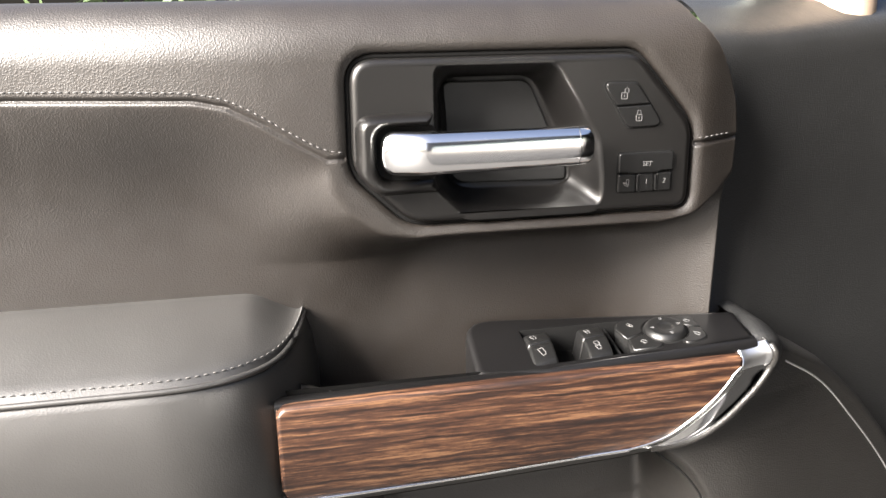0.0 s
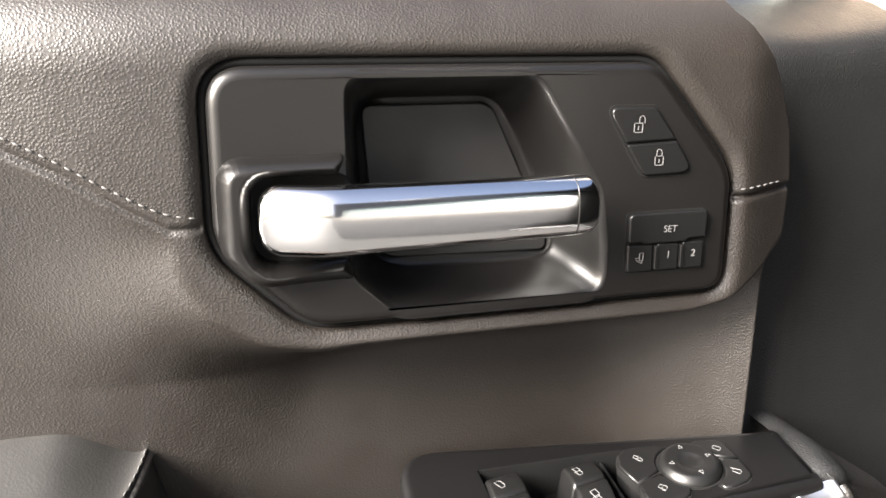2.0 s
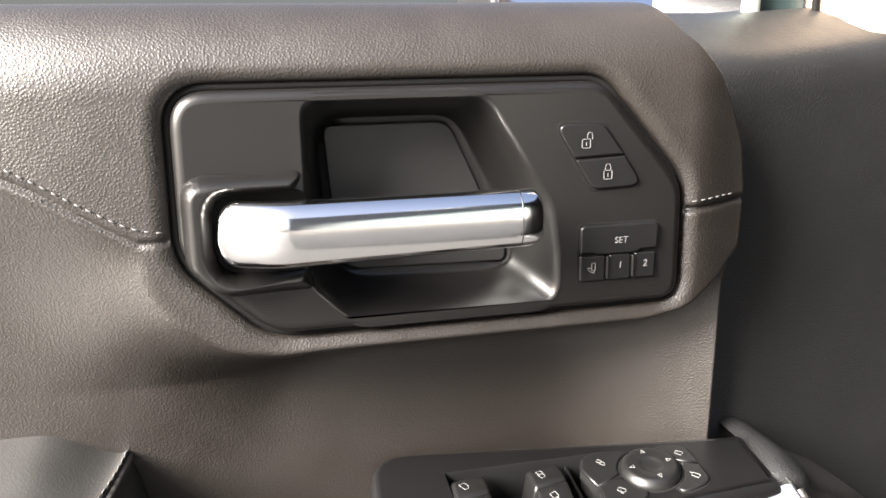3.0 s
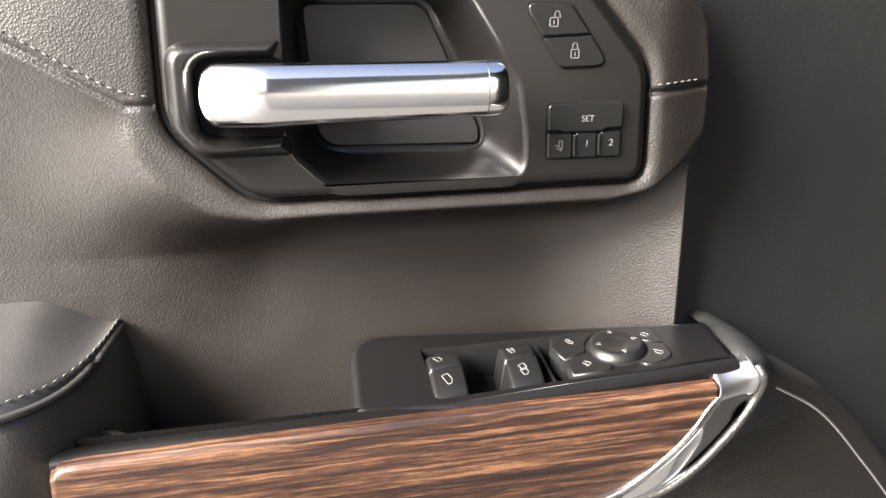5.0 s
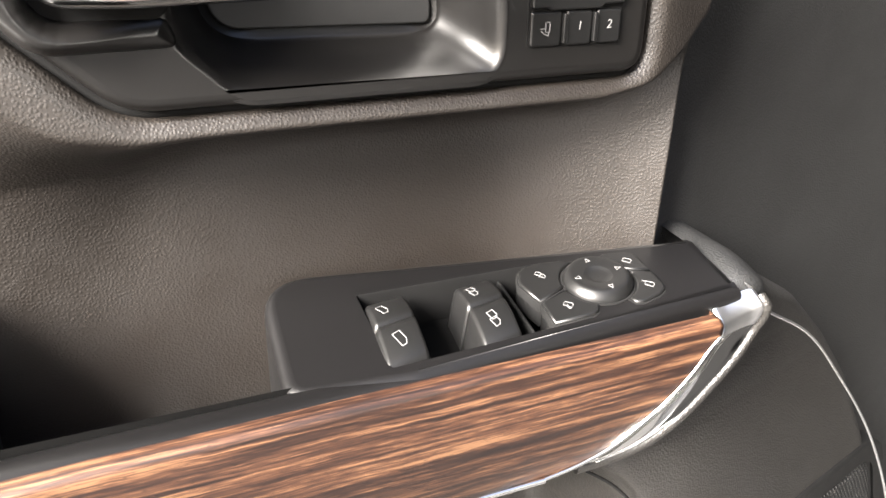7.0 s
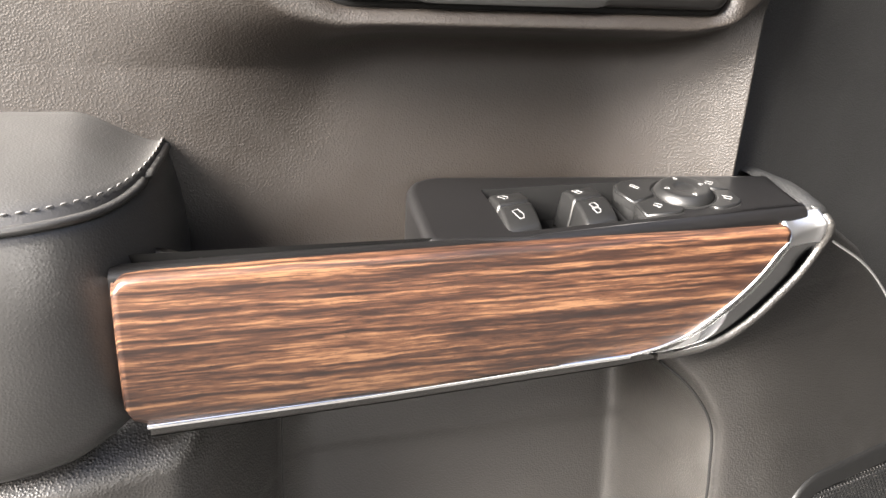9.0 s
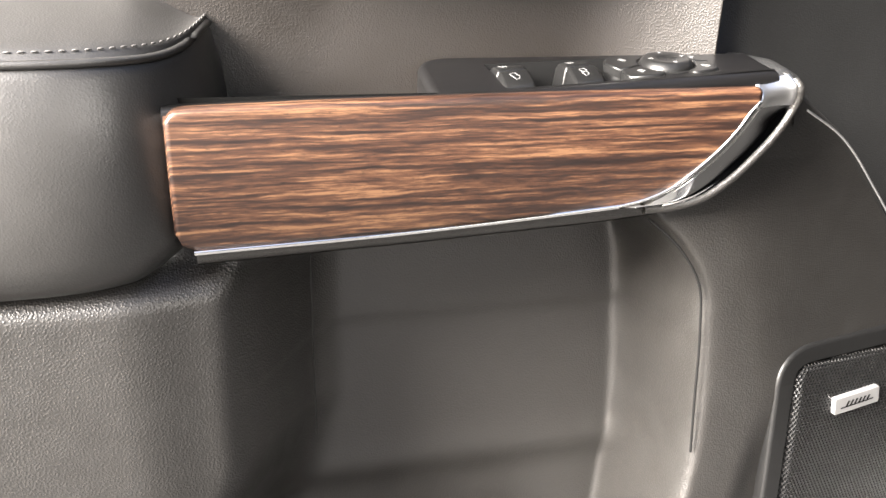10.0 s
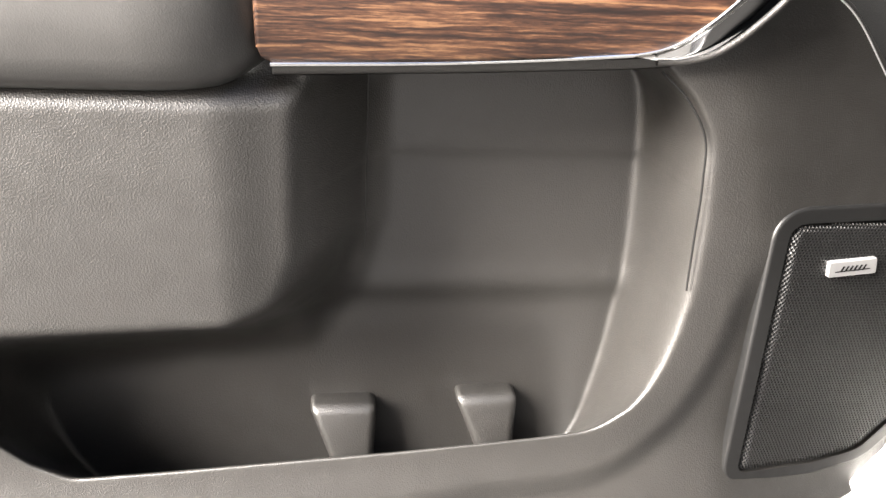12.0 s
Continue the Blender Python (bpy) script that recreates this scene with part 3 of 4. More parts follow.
LOCK_BODY = poly([(-0.5, 0.1), (0.5, 0.1), (0.5, -0.9), (-0.5, -0.9), (-0.5, 0.1)]) + poly([(0, -0.25), (0, -0.6)])
SHACKLE = [(-0.32, 0.1), (-0.32, 0.55), (-0.2, 0.8), (0, 0.88), (0.2, 0.8), (0.32, 0.55), (0.32, 0.1)]
ynear = 0.5148
un = plate("unlock_button", rounded([(0.2565, 1.2795), (0.2815, 1.2785), (0.2925, 1.2640), (0.2668, 1.2630)], [0.004, 0.004, 0.001, 0.001])[::-1], ynear, 0.519, BUTTON, bezel, "black unlock button", bevel=0.0009)
bars("padlock_symbol", LOCK_BODY + poly([(p[0] + 0.42, p[1]) for p in SHACKLE]), 0.09, on_face(0.2722, 1.2715, 0.0042, ynear - 0.0001), un)
lk = plate("lock_button", rounded([(0.2673, 1.2620), (0.2930, 1.2630), (0.3030, 1.2482), (0.2765, 1.2474)], [0.001, 0.001, 0.005, 0.005])[::-1], ynear, 0.519, BUTTON, bezel, "black lock button", bevel=0.0009)
bars("padlock_symbol", LOCK_BODY + poly(SHACKLE), 0.09, on_face(0.2838, 1.2560, 0.0042, ynear - 0.0001), lk)
plate("button_frame", rounded([(0.2548, 1.2806), (0.2822, 1.2797), (0.3048, 1.2470), (0.2755, 1.2462)], [0.005, 0.005, 0.006, 0.006])[::-1], 0.5162, 0.518, GAP, bezel, "black gap round the lock buttons", bevel=0.0002)

plate("button_frame", rounded([(0.2695, 1.2303), (0.3128, 1.2303), (0.3115, 1.2005), (0.2695, 1.2005)], 0.003)[::-1], 0.5162, 0.518, GAP, bezel, "black gap round the memory buttons", bevel=0.0002)
st = plate("memory_set_button", rounded([(0.2703, 1.2295), (0.3120, 1.2295), (0.3113, 1.2165), (0.3025, 1.2162), (0.3005, 1.2148), (0.2790, 1.2148), (0.2775, 1.2158), (0.2703, 1.2158)], [0.003, 0.003, 0.001, 0.001, 0.001, 0.001, 0.001, 0.001])[::-1], 0.5138, 0.519, BUTTON, bezel, "black memory SET button", bevel=0.0009)
text_mark("set_lettering", "SET", 0.0046, (0.2915, 0.5136, 1.2215), (90, 0, 0), st)
for k, (xa, xb) in enumerate(((0.2703, 0.2838), (0.2858, 0.2975), (0.2995, 0.3110))):
    b = plate("memory_button", rounded([(xa, 1.2145), (xb, 1.2142), (xb, 1.2012), (xa, 1.2012)], [0.0012, 0.0012, 0.0015, 0.0015])[::-1], 0.5145, 0.519, BUTTON, bezel, "black memory preset button", bevel=0.0009)
    if k:
        text_mark("preset_number", str(k), 0.0050, ((xa + xb) / 2, 0.5143, 1.2085), (90, 0, 0), b)
        plate("button_rib", rounded([(xa - 0.0017, 1.2135), (xa - 0.0003, 1.2135), (xa - 0.0003, 1.2022), (xa - 0.0017, 1.2022)], 0.0005)[::-1], 0.5133, 0.518, BUTTON, b, "raised rib between buttons", bevel=0.0004)
    else:
        bars("seat_symbol", poly([(-0.1, 0.8), (0.45, 0.8), (0.45, -0.3), (-0.1, -0.3), (-0.1, 0.8)]) + poly([(-0.6, -0.2), (-0.2, -0.5), (0.3, -0.7), (0.3, -0.4)]) + poly([(-0.7, 0.1), (-0.2, 0.1)]),
             0.12, on_face(0.2768, 1.2078, 0.0034, 0.5144), b)


# ---- armrest ----
def armrest():
    arc = [(-0.065 + 0.1105 * math.cos(w) ** 0.77, 0.60 - 0.126 * math.sin(w) ** 0.77) for w in np.radians(np.linspace(90, 0, 60))]
    C = curve_through([(x, 0.474) for x in np.linspace(-0.55, -0.08, 24)] + arc, 150)
    t = np.gradient(C, axis=0)
    t /= np.linalg.norm(t, axis=1)[:, None]
    nrm = np.c_[t[:, 1], -t[:, 0]]
    seam = 1.0990 + 0.0125 * smooth((C[:, 1] - 0.495) / 0.07)
    rows = []
    for z, o in ((0.960, -0.060), (0.966, -0.040), (0.970, -0.025), (0.976, -0.010), (0.985, 0.000), (1.0, 0.006), (1.03, 0.009), (1.06, 0.009), (1.080, 0.006), (1.091, 0.003), (1.0965, 0.001),
                 (1.0975, -0.001), (1.0985, -0.001)):
        q = C + nrm * o
        up = (seam - 1.0985) * min(max((z - 1.03) / 0.0685, 0), 1) + (0.004 + 0.012 * smooth(C[:, 0] / 0.045)) * min(max((1.03 - z) / 0.05, 0), 1)
        rows.append(np.c_[q, z + up])
    body = grid_part("armrest_body", rows, PAD, door, "smooth black leather armrest side")
    top = []
    back = np.c_[np.minimum(C[:, 0], 0.0435), np.maximum(C[:, 1], 0.60)]
    crest = np.maximum(1.1292 - 0.0150 * smooth((C[:, 0] - 0.002) / 0.044), seam + 0.0045)
    for k in (0.0, 0.004, 0.012, 0.03, 0.06, 0.1, 0.15, 0.2, 0.3, 0.4, 0.5, 0.6, 0.7, 0.8, 1.0):
        q = C * (1 - k) + back * k
        lip = 0.0040 * smooth(k / 0.05)
        rise = 0.35 * min(k / 0.7, 1) + 0.65 * math.sin(math.pi / 2 * min(k / 0.7, 1))
        top.append(np.c_[q, seam + lip + (crest - seam - 0.0040) * rise])
    pad = grid_part("armrest_pad", top, PAD, door, "smooth black leather armrest top pad")
    tube("piping", np.c_[C + nrm * 0.0005, seam - 0.0002], 0.0022, PAD, pad, "rolled seam")
    k = np.minimum(0.0042 / np.maximum(np.linalg.norm(back - C, axis=1), 0.006), 0.6)
    S = C * (1 - k[:, None]) + back * k[:, None]
    rise = 0.35 * k / 0.7 + 0.65 * np.sin(math.pi / 2 * np.minimum(k / 0.7, 1))
    stitches("stitching", np.c_[S, seam + 0.0040 * smooth(k / 0.05) + (crest - seam - 0.0040) * rise + 0.0003][:-8], THREAD, pad, normal=(0, -0.4, 0.9), length=0.0036, gap=0.0022)


armrest()

# ---- wood inlay and its chrome ----
def wood_panel():
    """The veneer: slightly bowed, rolled over along the top."""
    xs = np.linspace(0.0222, 0.3590, 160)
    rows = []
    top = lambda x: np.interp(x, [0.022, 0.0235, 0.026, 0.033, 0.1, 0.22, 0.364], [1.0680, 1.0705, 1.0722, 1.0733, 1.0750, 1.0767, 1.0772])
    lx = [0.022, 0.0245, 0.032, 0.1468, 0.2715, 0.283, 0.296, 0.3095, 0.323, 0.3355, 0.3475, 0.3548, 0.3595]
    lz = [1.008, 1.0005, 0.9972, 1.0012, 1.0090, 1.0106, 1.0138, 1.0198, 1.0306, 1.0424, 1.0563, 1.0670, 1.0745]
    low = lambda x: np.interp(x, lx, lz)
    for k in np.r_[0, np.linspace(0.0, 1.0, 30)]:
        z = low(xs) + (top(xs) - low(xs)) * k
        y = 0.4788 + 0.0145 * np.clip((1.062 - z) / 0.065, 0, 1) ** 2.0
        rows.append(np.c_[xs, y, z])
    rows[0] = rows[1] + np.array([0, 0.010, 0])
    base = rows[-1]
    for a in np.linspace(0.2, 1.0, 5):
        w = a * math.pi / 2
        rows.append(base + np.array([0, 0.0050 * (1 - math.cos(w)), 0.0034 * math.sin(w)]))
    rows.append(rows[-1] + np.array([0, 0.0022, 0.0001]))
    P = np.array(rows)
    # close the ends
    e0, e1 = P[:, :1].copy(), P[:, -1:].copy()
    c0 = e0.copy()
    c0[..., 0] -= 0.0012
    c0[..., 1] += 0.0025
    d0 = c0.copy()
    d0[..., 1] += 0.018
    e1[..., 1] += 0.012
    P = np.concatenate([d0, c0, P, e1], 1)
    return grid_part("wood_inlay", P, WOOD, door, "striped brown open-pore wood inlay")


wood = wood_panel()


def accent():
    """The chrome band at the end of the inlay: folds back over the top, runs down beside the wood and thins out to a tail."""
    face = lambda z: 0.4796 + 0.012 * np.clip((1.062 - z) / 0.065, 0, 1) ** 2
    inner = [(0.3612, 0.4905, 1.0815), (0.3608, 0.4840, 1.0772), (0.3603, 0.4812, 1.0750), (0.3590, 0.4799, 1.0725)]
    inner += [(x, float(face(z)), z) for x, z in ((0.3548, 1.0680), (0.3475, 1.0575), (0.3355, 1.0436), (0.3230, 1.0318), (0.3095, 1.0210), (0.2960, 1.0148), (0.2830, 1.0115), (0.2715, 1.0096))]
    outer = [(0.3850, 0.4915, 1.0868), (0.3858, 0.4862, 1.0832), (0.3868, 0.4845, 1.0812), (0.3886, 0.4858, 1.0755)]
    outer += [(x, max(0.4890, float(face(z)) + 0.0035), z) for x, z in ((0.3878, 1.0665), (0.3800, 1.0535), (0.3670, 1.0388), (0.3510, 1.0242), (0.3325, 1.0122), (0.3135, 1.0072), (0.2945, 1.0062))]
    A, B = curve_through(inner, 70), curve_through(outer, 70)
    rows = []
    for k, sink in ((0.0, 0.006), (0.0, 0.0), (0.04, -0.0007), (0.09, -0.0004), (0.14, 0.0006), (0.3, 0.0014), (0.5, 0.0017), (0.7, 0.0014), (0.88, 0.0006), (0.94, -0.0003), (1.0, 0.0), (1.0, 0.006)):
        q = A * (1 - k) + B * k
        q[:, 1] += sink
        rows.append(q)
    P = np.array(rows)
    band = grid_part("chrome_accent", P[:, 11:], BRIGHT, door, "polished chrome accent band at the end of the inlay")
    grid_part("chrome_tip", P[:, :12], SATIN, band, "satin chrome tip of the accent band")
    tube("chrome_edge", A[8:] + np.array((-0.0004, -0.0004, 0.0)), 0.0011, BRIGHT, band, "bright chrome edge")
    tube("trim_roll", B[2:] + np.array((0.0024, 0.0012, -0.0014)), 0.0027, LOWER, band, "grained rolled trim edge beside the chrome", seg=12)
    return band


chrome = accent()
low = curve_through([(0.030, 0.4935, 0.9958), (0.1468, 0.4930, 1.0000), (0.24, 0.4900, 1.0066), (0.2760, 0.4862, 1.0104)], 40)
tube("chrome_edge", low, 0.0016, BRIGHT, chrome, "bright chrome lower edge")

# underside of the inlay carrier and the ledge behind it
ledge = [[(x, y, zz + np.interp(x, [0.03, 0.1, 0.22, 0.36], [-0.0015, 0.0, 0.0014, 0.002])) for x in np.linspace(0.02, 0.362, 40)]
         for y, zz in ((0.4870, 1.066), (0.4870, 1.0745), (0.4884, 1.0765), (0.4985, 1.0772), (0.5020, 1.0755), (0.504, 1.06), (0.504, 1.045))]
grid_part("inlay_carrier", ledge, SWITCH, door, "satin black plastic ledge behind the wood inlay")
def below_inlay(name, steps, material, parent, label):
    """A strip along the lower edge of the inlay."""
    xs = np.linspace(0.031, 0.31, 40)
    lift_up = np.interp(xs, [0.03, 0.15, 0.274, 0.31], [0, 0.0042, 0.010, 0.013])
    return grid_part(name, [np.c_[xs, np.full_like(xs, y), z + lift_up] for y, z in steps], material, parent, label)


below_inlay("lower_edge", ((0.4936, 0.9958), (0.4942, 0.9945), (0.4950, 0.9920), (0.4962, 0.9895), (0.4985, 0.9876)), LOWER, chrome, "grey grained underside of the inlay edge")
below_inlay("inlay_underside", ((0.4980, 0.9874), (0.505, 0.9870), (0.52, 0.987), (0.60, 0.990)), BEZEL, door, "dark plastic underside of the inlay")
cup = [[(x, y, z) for x in np.linspace(0.0, 0.175, 20)] for y, z in ((0.503, 1.078), (0.507, 1.03), (0.516, 1.02), (0.56, 1.02), (0.60, 1.03))]
grid_part("pull_cup", cup, WELL, door, "deep dark pull cup behind the inlay")


# ---- switch block ----
def z_block(x, y):
    return 1.0911 + 0.06 * (x - 0.331) + 0.14 * (y - 0.524)


def switch_block():
    """The switch housing: a gently sloping top with a sunk well for the rockers."""
    top = rounded([(0.1630, 0.4965), (0.1900, 0.4925), (0.2150, 0.4885), (0.3778, 0.4895), (0.3815, 0.5345), (0.2300, 0.5665), (0.1690, 0.5800)], [0.012, 0.02, 0.02, 0.002, 0.002, 0.02, 0.030], 8)
    well = rounded([(0.2072, 0.4985), (0.2960, 0.4965), (0.2960, 0.5420), (0.2080, 0.5500)], 0.0015, 4)
    lift = lambda o, d: [(p[0], p[1], float(z_block(p[0], p[1])) - d) for p in o]
    blk = plate("switch_housing", top, 0.0, 0.045, SWITCH, door, "black plastic window switch housing", bevel=0.0055, steps=7, put=lift, hole=well)
    n = len(well)
    rows = [lift(well, -0.0), lift(shrink(well, 0.0006), 0.0008), lift(shrink(well, 0.0012), 0.022)]
    w = grid_part("switch_well", rows, WELL, blk, "dark switch well", closed=True)
    plate("well_floor", well, 0.0200, 0.0215, WELL, blk, "dark floor of the switch well", bevel=0.0003, put=lift)
    return blk, lift


block, lift = switch_block()


def rocker(x0, x1, y0, ym, y1, parent):
    """A window rocker: two crowned keys on one body with a narrow split."""
    outs = []
    mid, half = (y0 + y1) / 2, (y1 - y0) / 2
    for ya, yb in ((y0, ym - 0.0003), (ym + 0.0003, y1)):
        rows = []
        for f in np.linspace(0, 1, 9):
            row = []
            for x, d, w in ((x0 - 0.0034, -0.018, 0), (x0 - 0.0016, -0.0075, 0.3), (x0 - 0.0004, -0.0015, 0.8), (x0 + 0.0005, -0.0003, 1), (x0 + 0.0015, 0.0, 1), (x1 - 0.0015, 0.0, 1), (x1 - 0.0004, -0.0004, 1),
                            (x1 + 0.0004, -0.0022, 0.8), (x1 + 0.001, -0.018, 0)):
                y = ya + (yb - ya) * f + 0.14 * (x - x0) - 0.0012
                x = x + 0.09 * (y - 0.535)
                g = (y - mid) / half
                zc = 0.0040 - 0.0042 * g * g
                edge = 0.0008 * (max(0, 1 - f / 0.1) ** 2 + max(0, (f - 0.9) / 0.1) ** 2)
                row.append((x, y, float(z_block(x, y)) + zc * w + d - edge))
            rows.append(row)
        a = [(p[0], p[1] + 0.0002, p[2] - 0.016) for p in rows[0]]
        b = [(p[0], p[1] - 0.0002, p[2] - 0.016) for p in rows[-1]]
        outs.append(grid_part("window_switch", [a] + rows + [b], BUTTON, parent, "black window rocker key"))
    return outs, lambda x, y: float(z_block(x, y)) + 0.0041 - 0.0042 * ((y - mid) / half) ** 2


def on_key(cx, cy, s, turn, top):
    c, d = math.cos(turn), math.sin(turn)

    def put(a, b, h):
        x, y = cx + s * (a * c - b * d), cy + s * (a * d + b * c)
        return (x, y, top(x, y) + h)
    return put


WINDOW = poly([(-0.9, -0.45), (-0.9, 0.5), (0.3, 0.5), (0.9, 0.1), (0.9, -0.45), (-0.9, -0.45)])
WINDOW2 = poly([(-1.0, -0.3), (-1.0, 0.55), (-0.2, 0.55), (0.1, 0.2), (0.1, -0.3), (-1.0, -0.3)]) + poly([(-0.1, -0.6), (-0.1, 0.25), (0.6, 0.25), (1.0, -0.1), (1.0, -0.6), (-0.1, -0.6)])
for (xa, xb, y0, ym, y1, sym) in ((0.2092, 0.2275, 0.4990, 0.5218, 0.5425, WINDOW), (0.2515, 0.2695, 0.4965, 0.5195, 0.5395, WINDOW2)):
    (f, r), crown = rocker(xa, xb, y0, ym, y1, block)
    bars("window_symbol", sym, 0.075, on_key(xa + 0.0062, ym - 0.0110, 0.0040, -1.25, crown), f)
    bars("window_symbol", sym, 0.075, on_key(xa + 0.0055, ym + 0.0100, 0.0036, -1.25, crown), r)
# blade between the second rocker and the mirror keys
grid_part("well_rib", [[(0.2735 + 0.05 * (y - 0.52) + dx, y, float(z_block(0.274, y)) + dz) for y in np.linspace(0.499, 0.541, 6)] for dx, dz in ((0.0, -0.018), (0.0004, -0.004), (0.0012, -0.0032), (0.002, -0.004), (0.0026, -0.018))], BUTTON, block, "thin black rib in the switch well")


# mirror controls: four keys round a disc
CX, CY, R = 0.3158, 0.5180, 0.0165
KEY_H = 0.0016


def key(name, outline, label, gap):
    o = np.array(outline)
    plate("key_gap", gap, -0.0003, 0.004, GAP, block, "black gap round the mirror controls", bevel=0.0001, put=lift)
    return plate(name, o, -KEY_H, 0.012, BUTTON, block, label, bevel=0.0012, steps=4, put=lift)


def arc_key(a0, a1, outer, grow=0.0):
    """A key that borders the disc from angle a0 to a1 and ends on the outer corners."""
    r = R + 0.0012 - grow
    inner = [(CX + r * math.cos(a), CY + r * math.sin(a)) for a in np.radians(np.linspace(a0, a1, 14))]
    return np.array(inner + outer)


SPEC = ((100, 176, [(0.2832, 0.5138), (0.2802, 0.5290), (0.2835, 0.5370), (0.2880, 0.5400), (0.2970, 0.5405), (0.3065, 0.5385)], "black window lock key"),
        (182, 238, [(0.3065, 0.5015), (0.3045, 0.4985), (0.3010, 0.4970), (0.2822, 0.4980), (0.2834, 0.5124)], "black mirror fold key"),
        (12, 66, [(0.3300, 0.5358), (0.3400, 0.5335), (0.3435, 0.5310), (0.3440, 0.5290), (0.3436, 0.5160)], "black mirror select key"),
        (-68, 4, [(0.3434, 0.5150), (0.3432, 0.5045), (0.3415, 0.5010), (0.3370, 0.4985), (0.3280, 0.4968), (0.3240, 0.4975)], "black mirror select key"))
keys = []
for a0, a1, outer, lab in SPEC:
    o = arc_key(a0, a1, outer)
    keys.append(key("mirror_key", o, lab, shrink(o, -0.0007)))
flat = lambda x, y: float(z_block(x, y)) + KEY_H + 0.0001
MIRROR = poly([(-0.8, -0.5), (-0.8, 0.5), (0.5, 0.6), (0.8, 0.2), (0.7, -0.6), (-0.8, -0.5)])
for k, cx, cy, sym in zip(keys, (0.2925, 0.2935, 0.3372, 0.3365), (0.5310, 0.5066, 0.5262, 0.5062),
                          (WINDOW2, MIRROR + poly([(-0.2, -0.1), (0.2, -0.9), (0.7, -0.9)]), MIRROR, MIRROR + poly([(-0.8, 0.4), (-1.4, 0.4)]))):
    bars("mirror_symbol", sym, 0.10, on_key(cx, cy, 0.0026, -0.8, flat), k)


def mirror_disc():
    rows = []
    zt = lambda x, y: float(z_block(x, y))
    for r, h in ((R, -0.006), (R, 0.0012), (R - 0.0005, 0.0026), (R - 0.0022, 0.0046), (R - 0.0030, 0.0051), (R - 0.0045, 0.0052), (0.0070, 0.0046), (0.0064, 0.0044), (0.0055, 0.0037), (0.0030, 0.0033), (0.0002, 0.0032)):
        rows.append([(CX + r * math.cos(a), CY + r * math.sin(a), zt(CX + r * math.cos(a), CY + r * math.sin(a)) + h) for a in np.linspace(0, 2 * math.pi, 65)[:-1]])
    d = grid_part("mirror_control_disc", rows, BUTTON, block, "round black mirror adjustment pad", closed=True)
    plate("disc_gap", np.array([(CX + (R + 0.0010) * math.cos(a), CY + (R + 0.0010) * math.sin(a)) for a in np.linspace(0, 2 * math.pi, 49)[:-1]]), -0.0006, 0.004, GAP, block, "black gap round the disc", bevel=0.0001, put=lift)
    for dx, dy, w in ((0.0, 0.0105, 90), (0.0105, 0.0, 0), (0.0, -0.0110, 270), (-0.0110, 0.0, 180)):
        c, s = math.cos(math.radians(w)), math.sin(math.radians(w))
        put = lambda p, q, h, c=c, s=s, x=CX + dx, y=CY + dy: (x + 0.0015 * (p * c - q * s), y + 0.0015 * (p * s + q * c), zt(x + 0.0015 * (p * c - q * s), y + 0.0015 * (p * s + q * c)) + 0.0052 + h)
        bars("arrow_symbol", poly([(1.0, 0), (-0.7, 0.75), (-0.7, -0.75), (1.0, 0)]), 0.16, put, d)


mirror_disc()

# ---- lower trim with the pocket ----
LIP = curve_through([(0.290, 1.030), (0.304, 0.9985), (0.330, 0.9752), (0.349, 0.9474), (0.3545, 0.9134), (0.3590, 0.86), (0.3585, 0.8100), (0.347, 0.7500), (0.323, 0.7015), (0.298, 0.6815), (0.2600, 0.6745)], 90)
OPEN = np.r_[LIP, rounded([(0.25, 0.6735), (0.1248, 0.6645), (-0.0635, 0.6548), (-0.1395, 0.6521), (-0.168, 0.6656), (-0.190, 0.6868), (-0.27, 0.76), (-0.27, 0.785), (-0.17, 0.794), (-0.010, 0.798),
                           (0.024, 0.812), (0.034, 0.85), (0.036, 1.030)], [0.0] + [0.02] * 11 + [0.0], 4)]
BACK = rounded([(0.325, 1.030), (0.3367, 0.92), (0.3484, 0.79), (0.343, 0.71), (0.30, 0.690), (-0.14, 0.666), (-0.17, 0.70), (-0.20, 0.745), (-0.05, 0.755), (0.050, 0.756), (0.104, 0.785), (0.122, 0.84), (0.122, 1.030)], 0.02, 4)


GR = rounded([(0.4370, 0.8765), (0.560, 0.883), (0.592, 0.80), (0.592, 0.69), (0.562, 0.645), (0.520, 0.631), (0.4480, 0.6215)], [0.014, 0.02, 0.03, 0.03, 0.03, 0.03, 0.010], 8)[::-1]


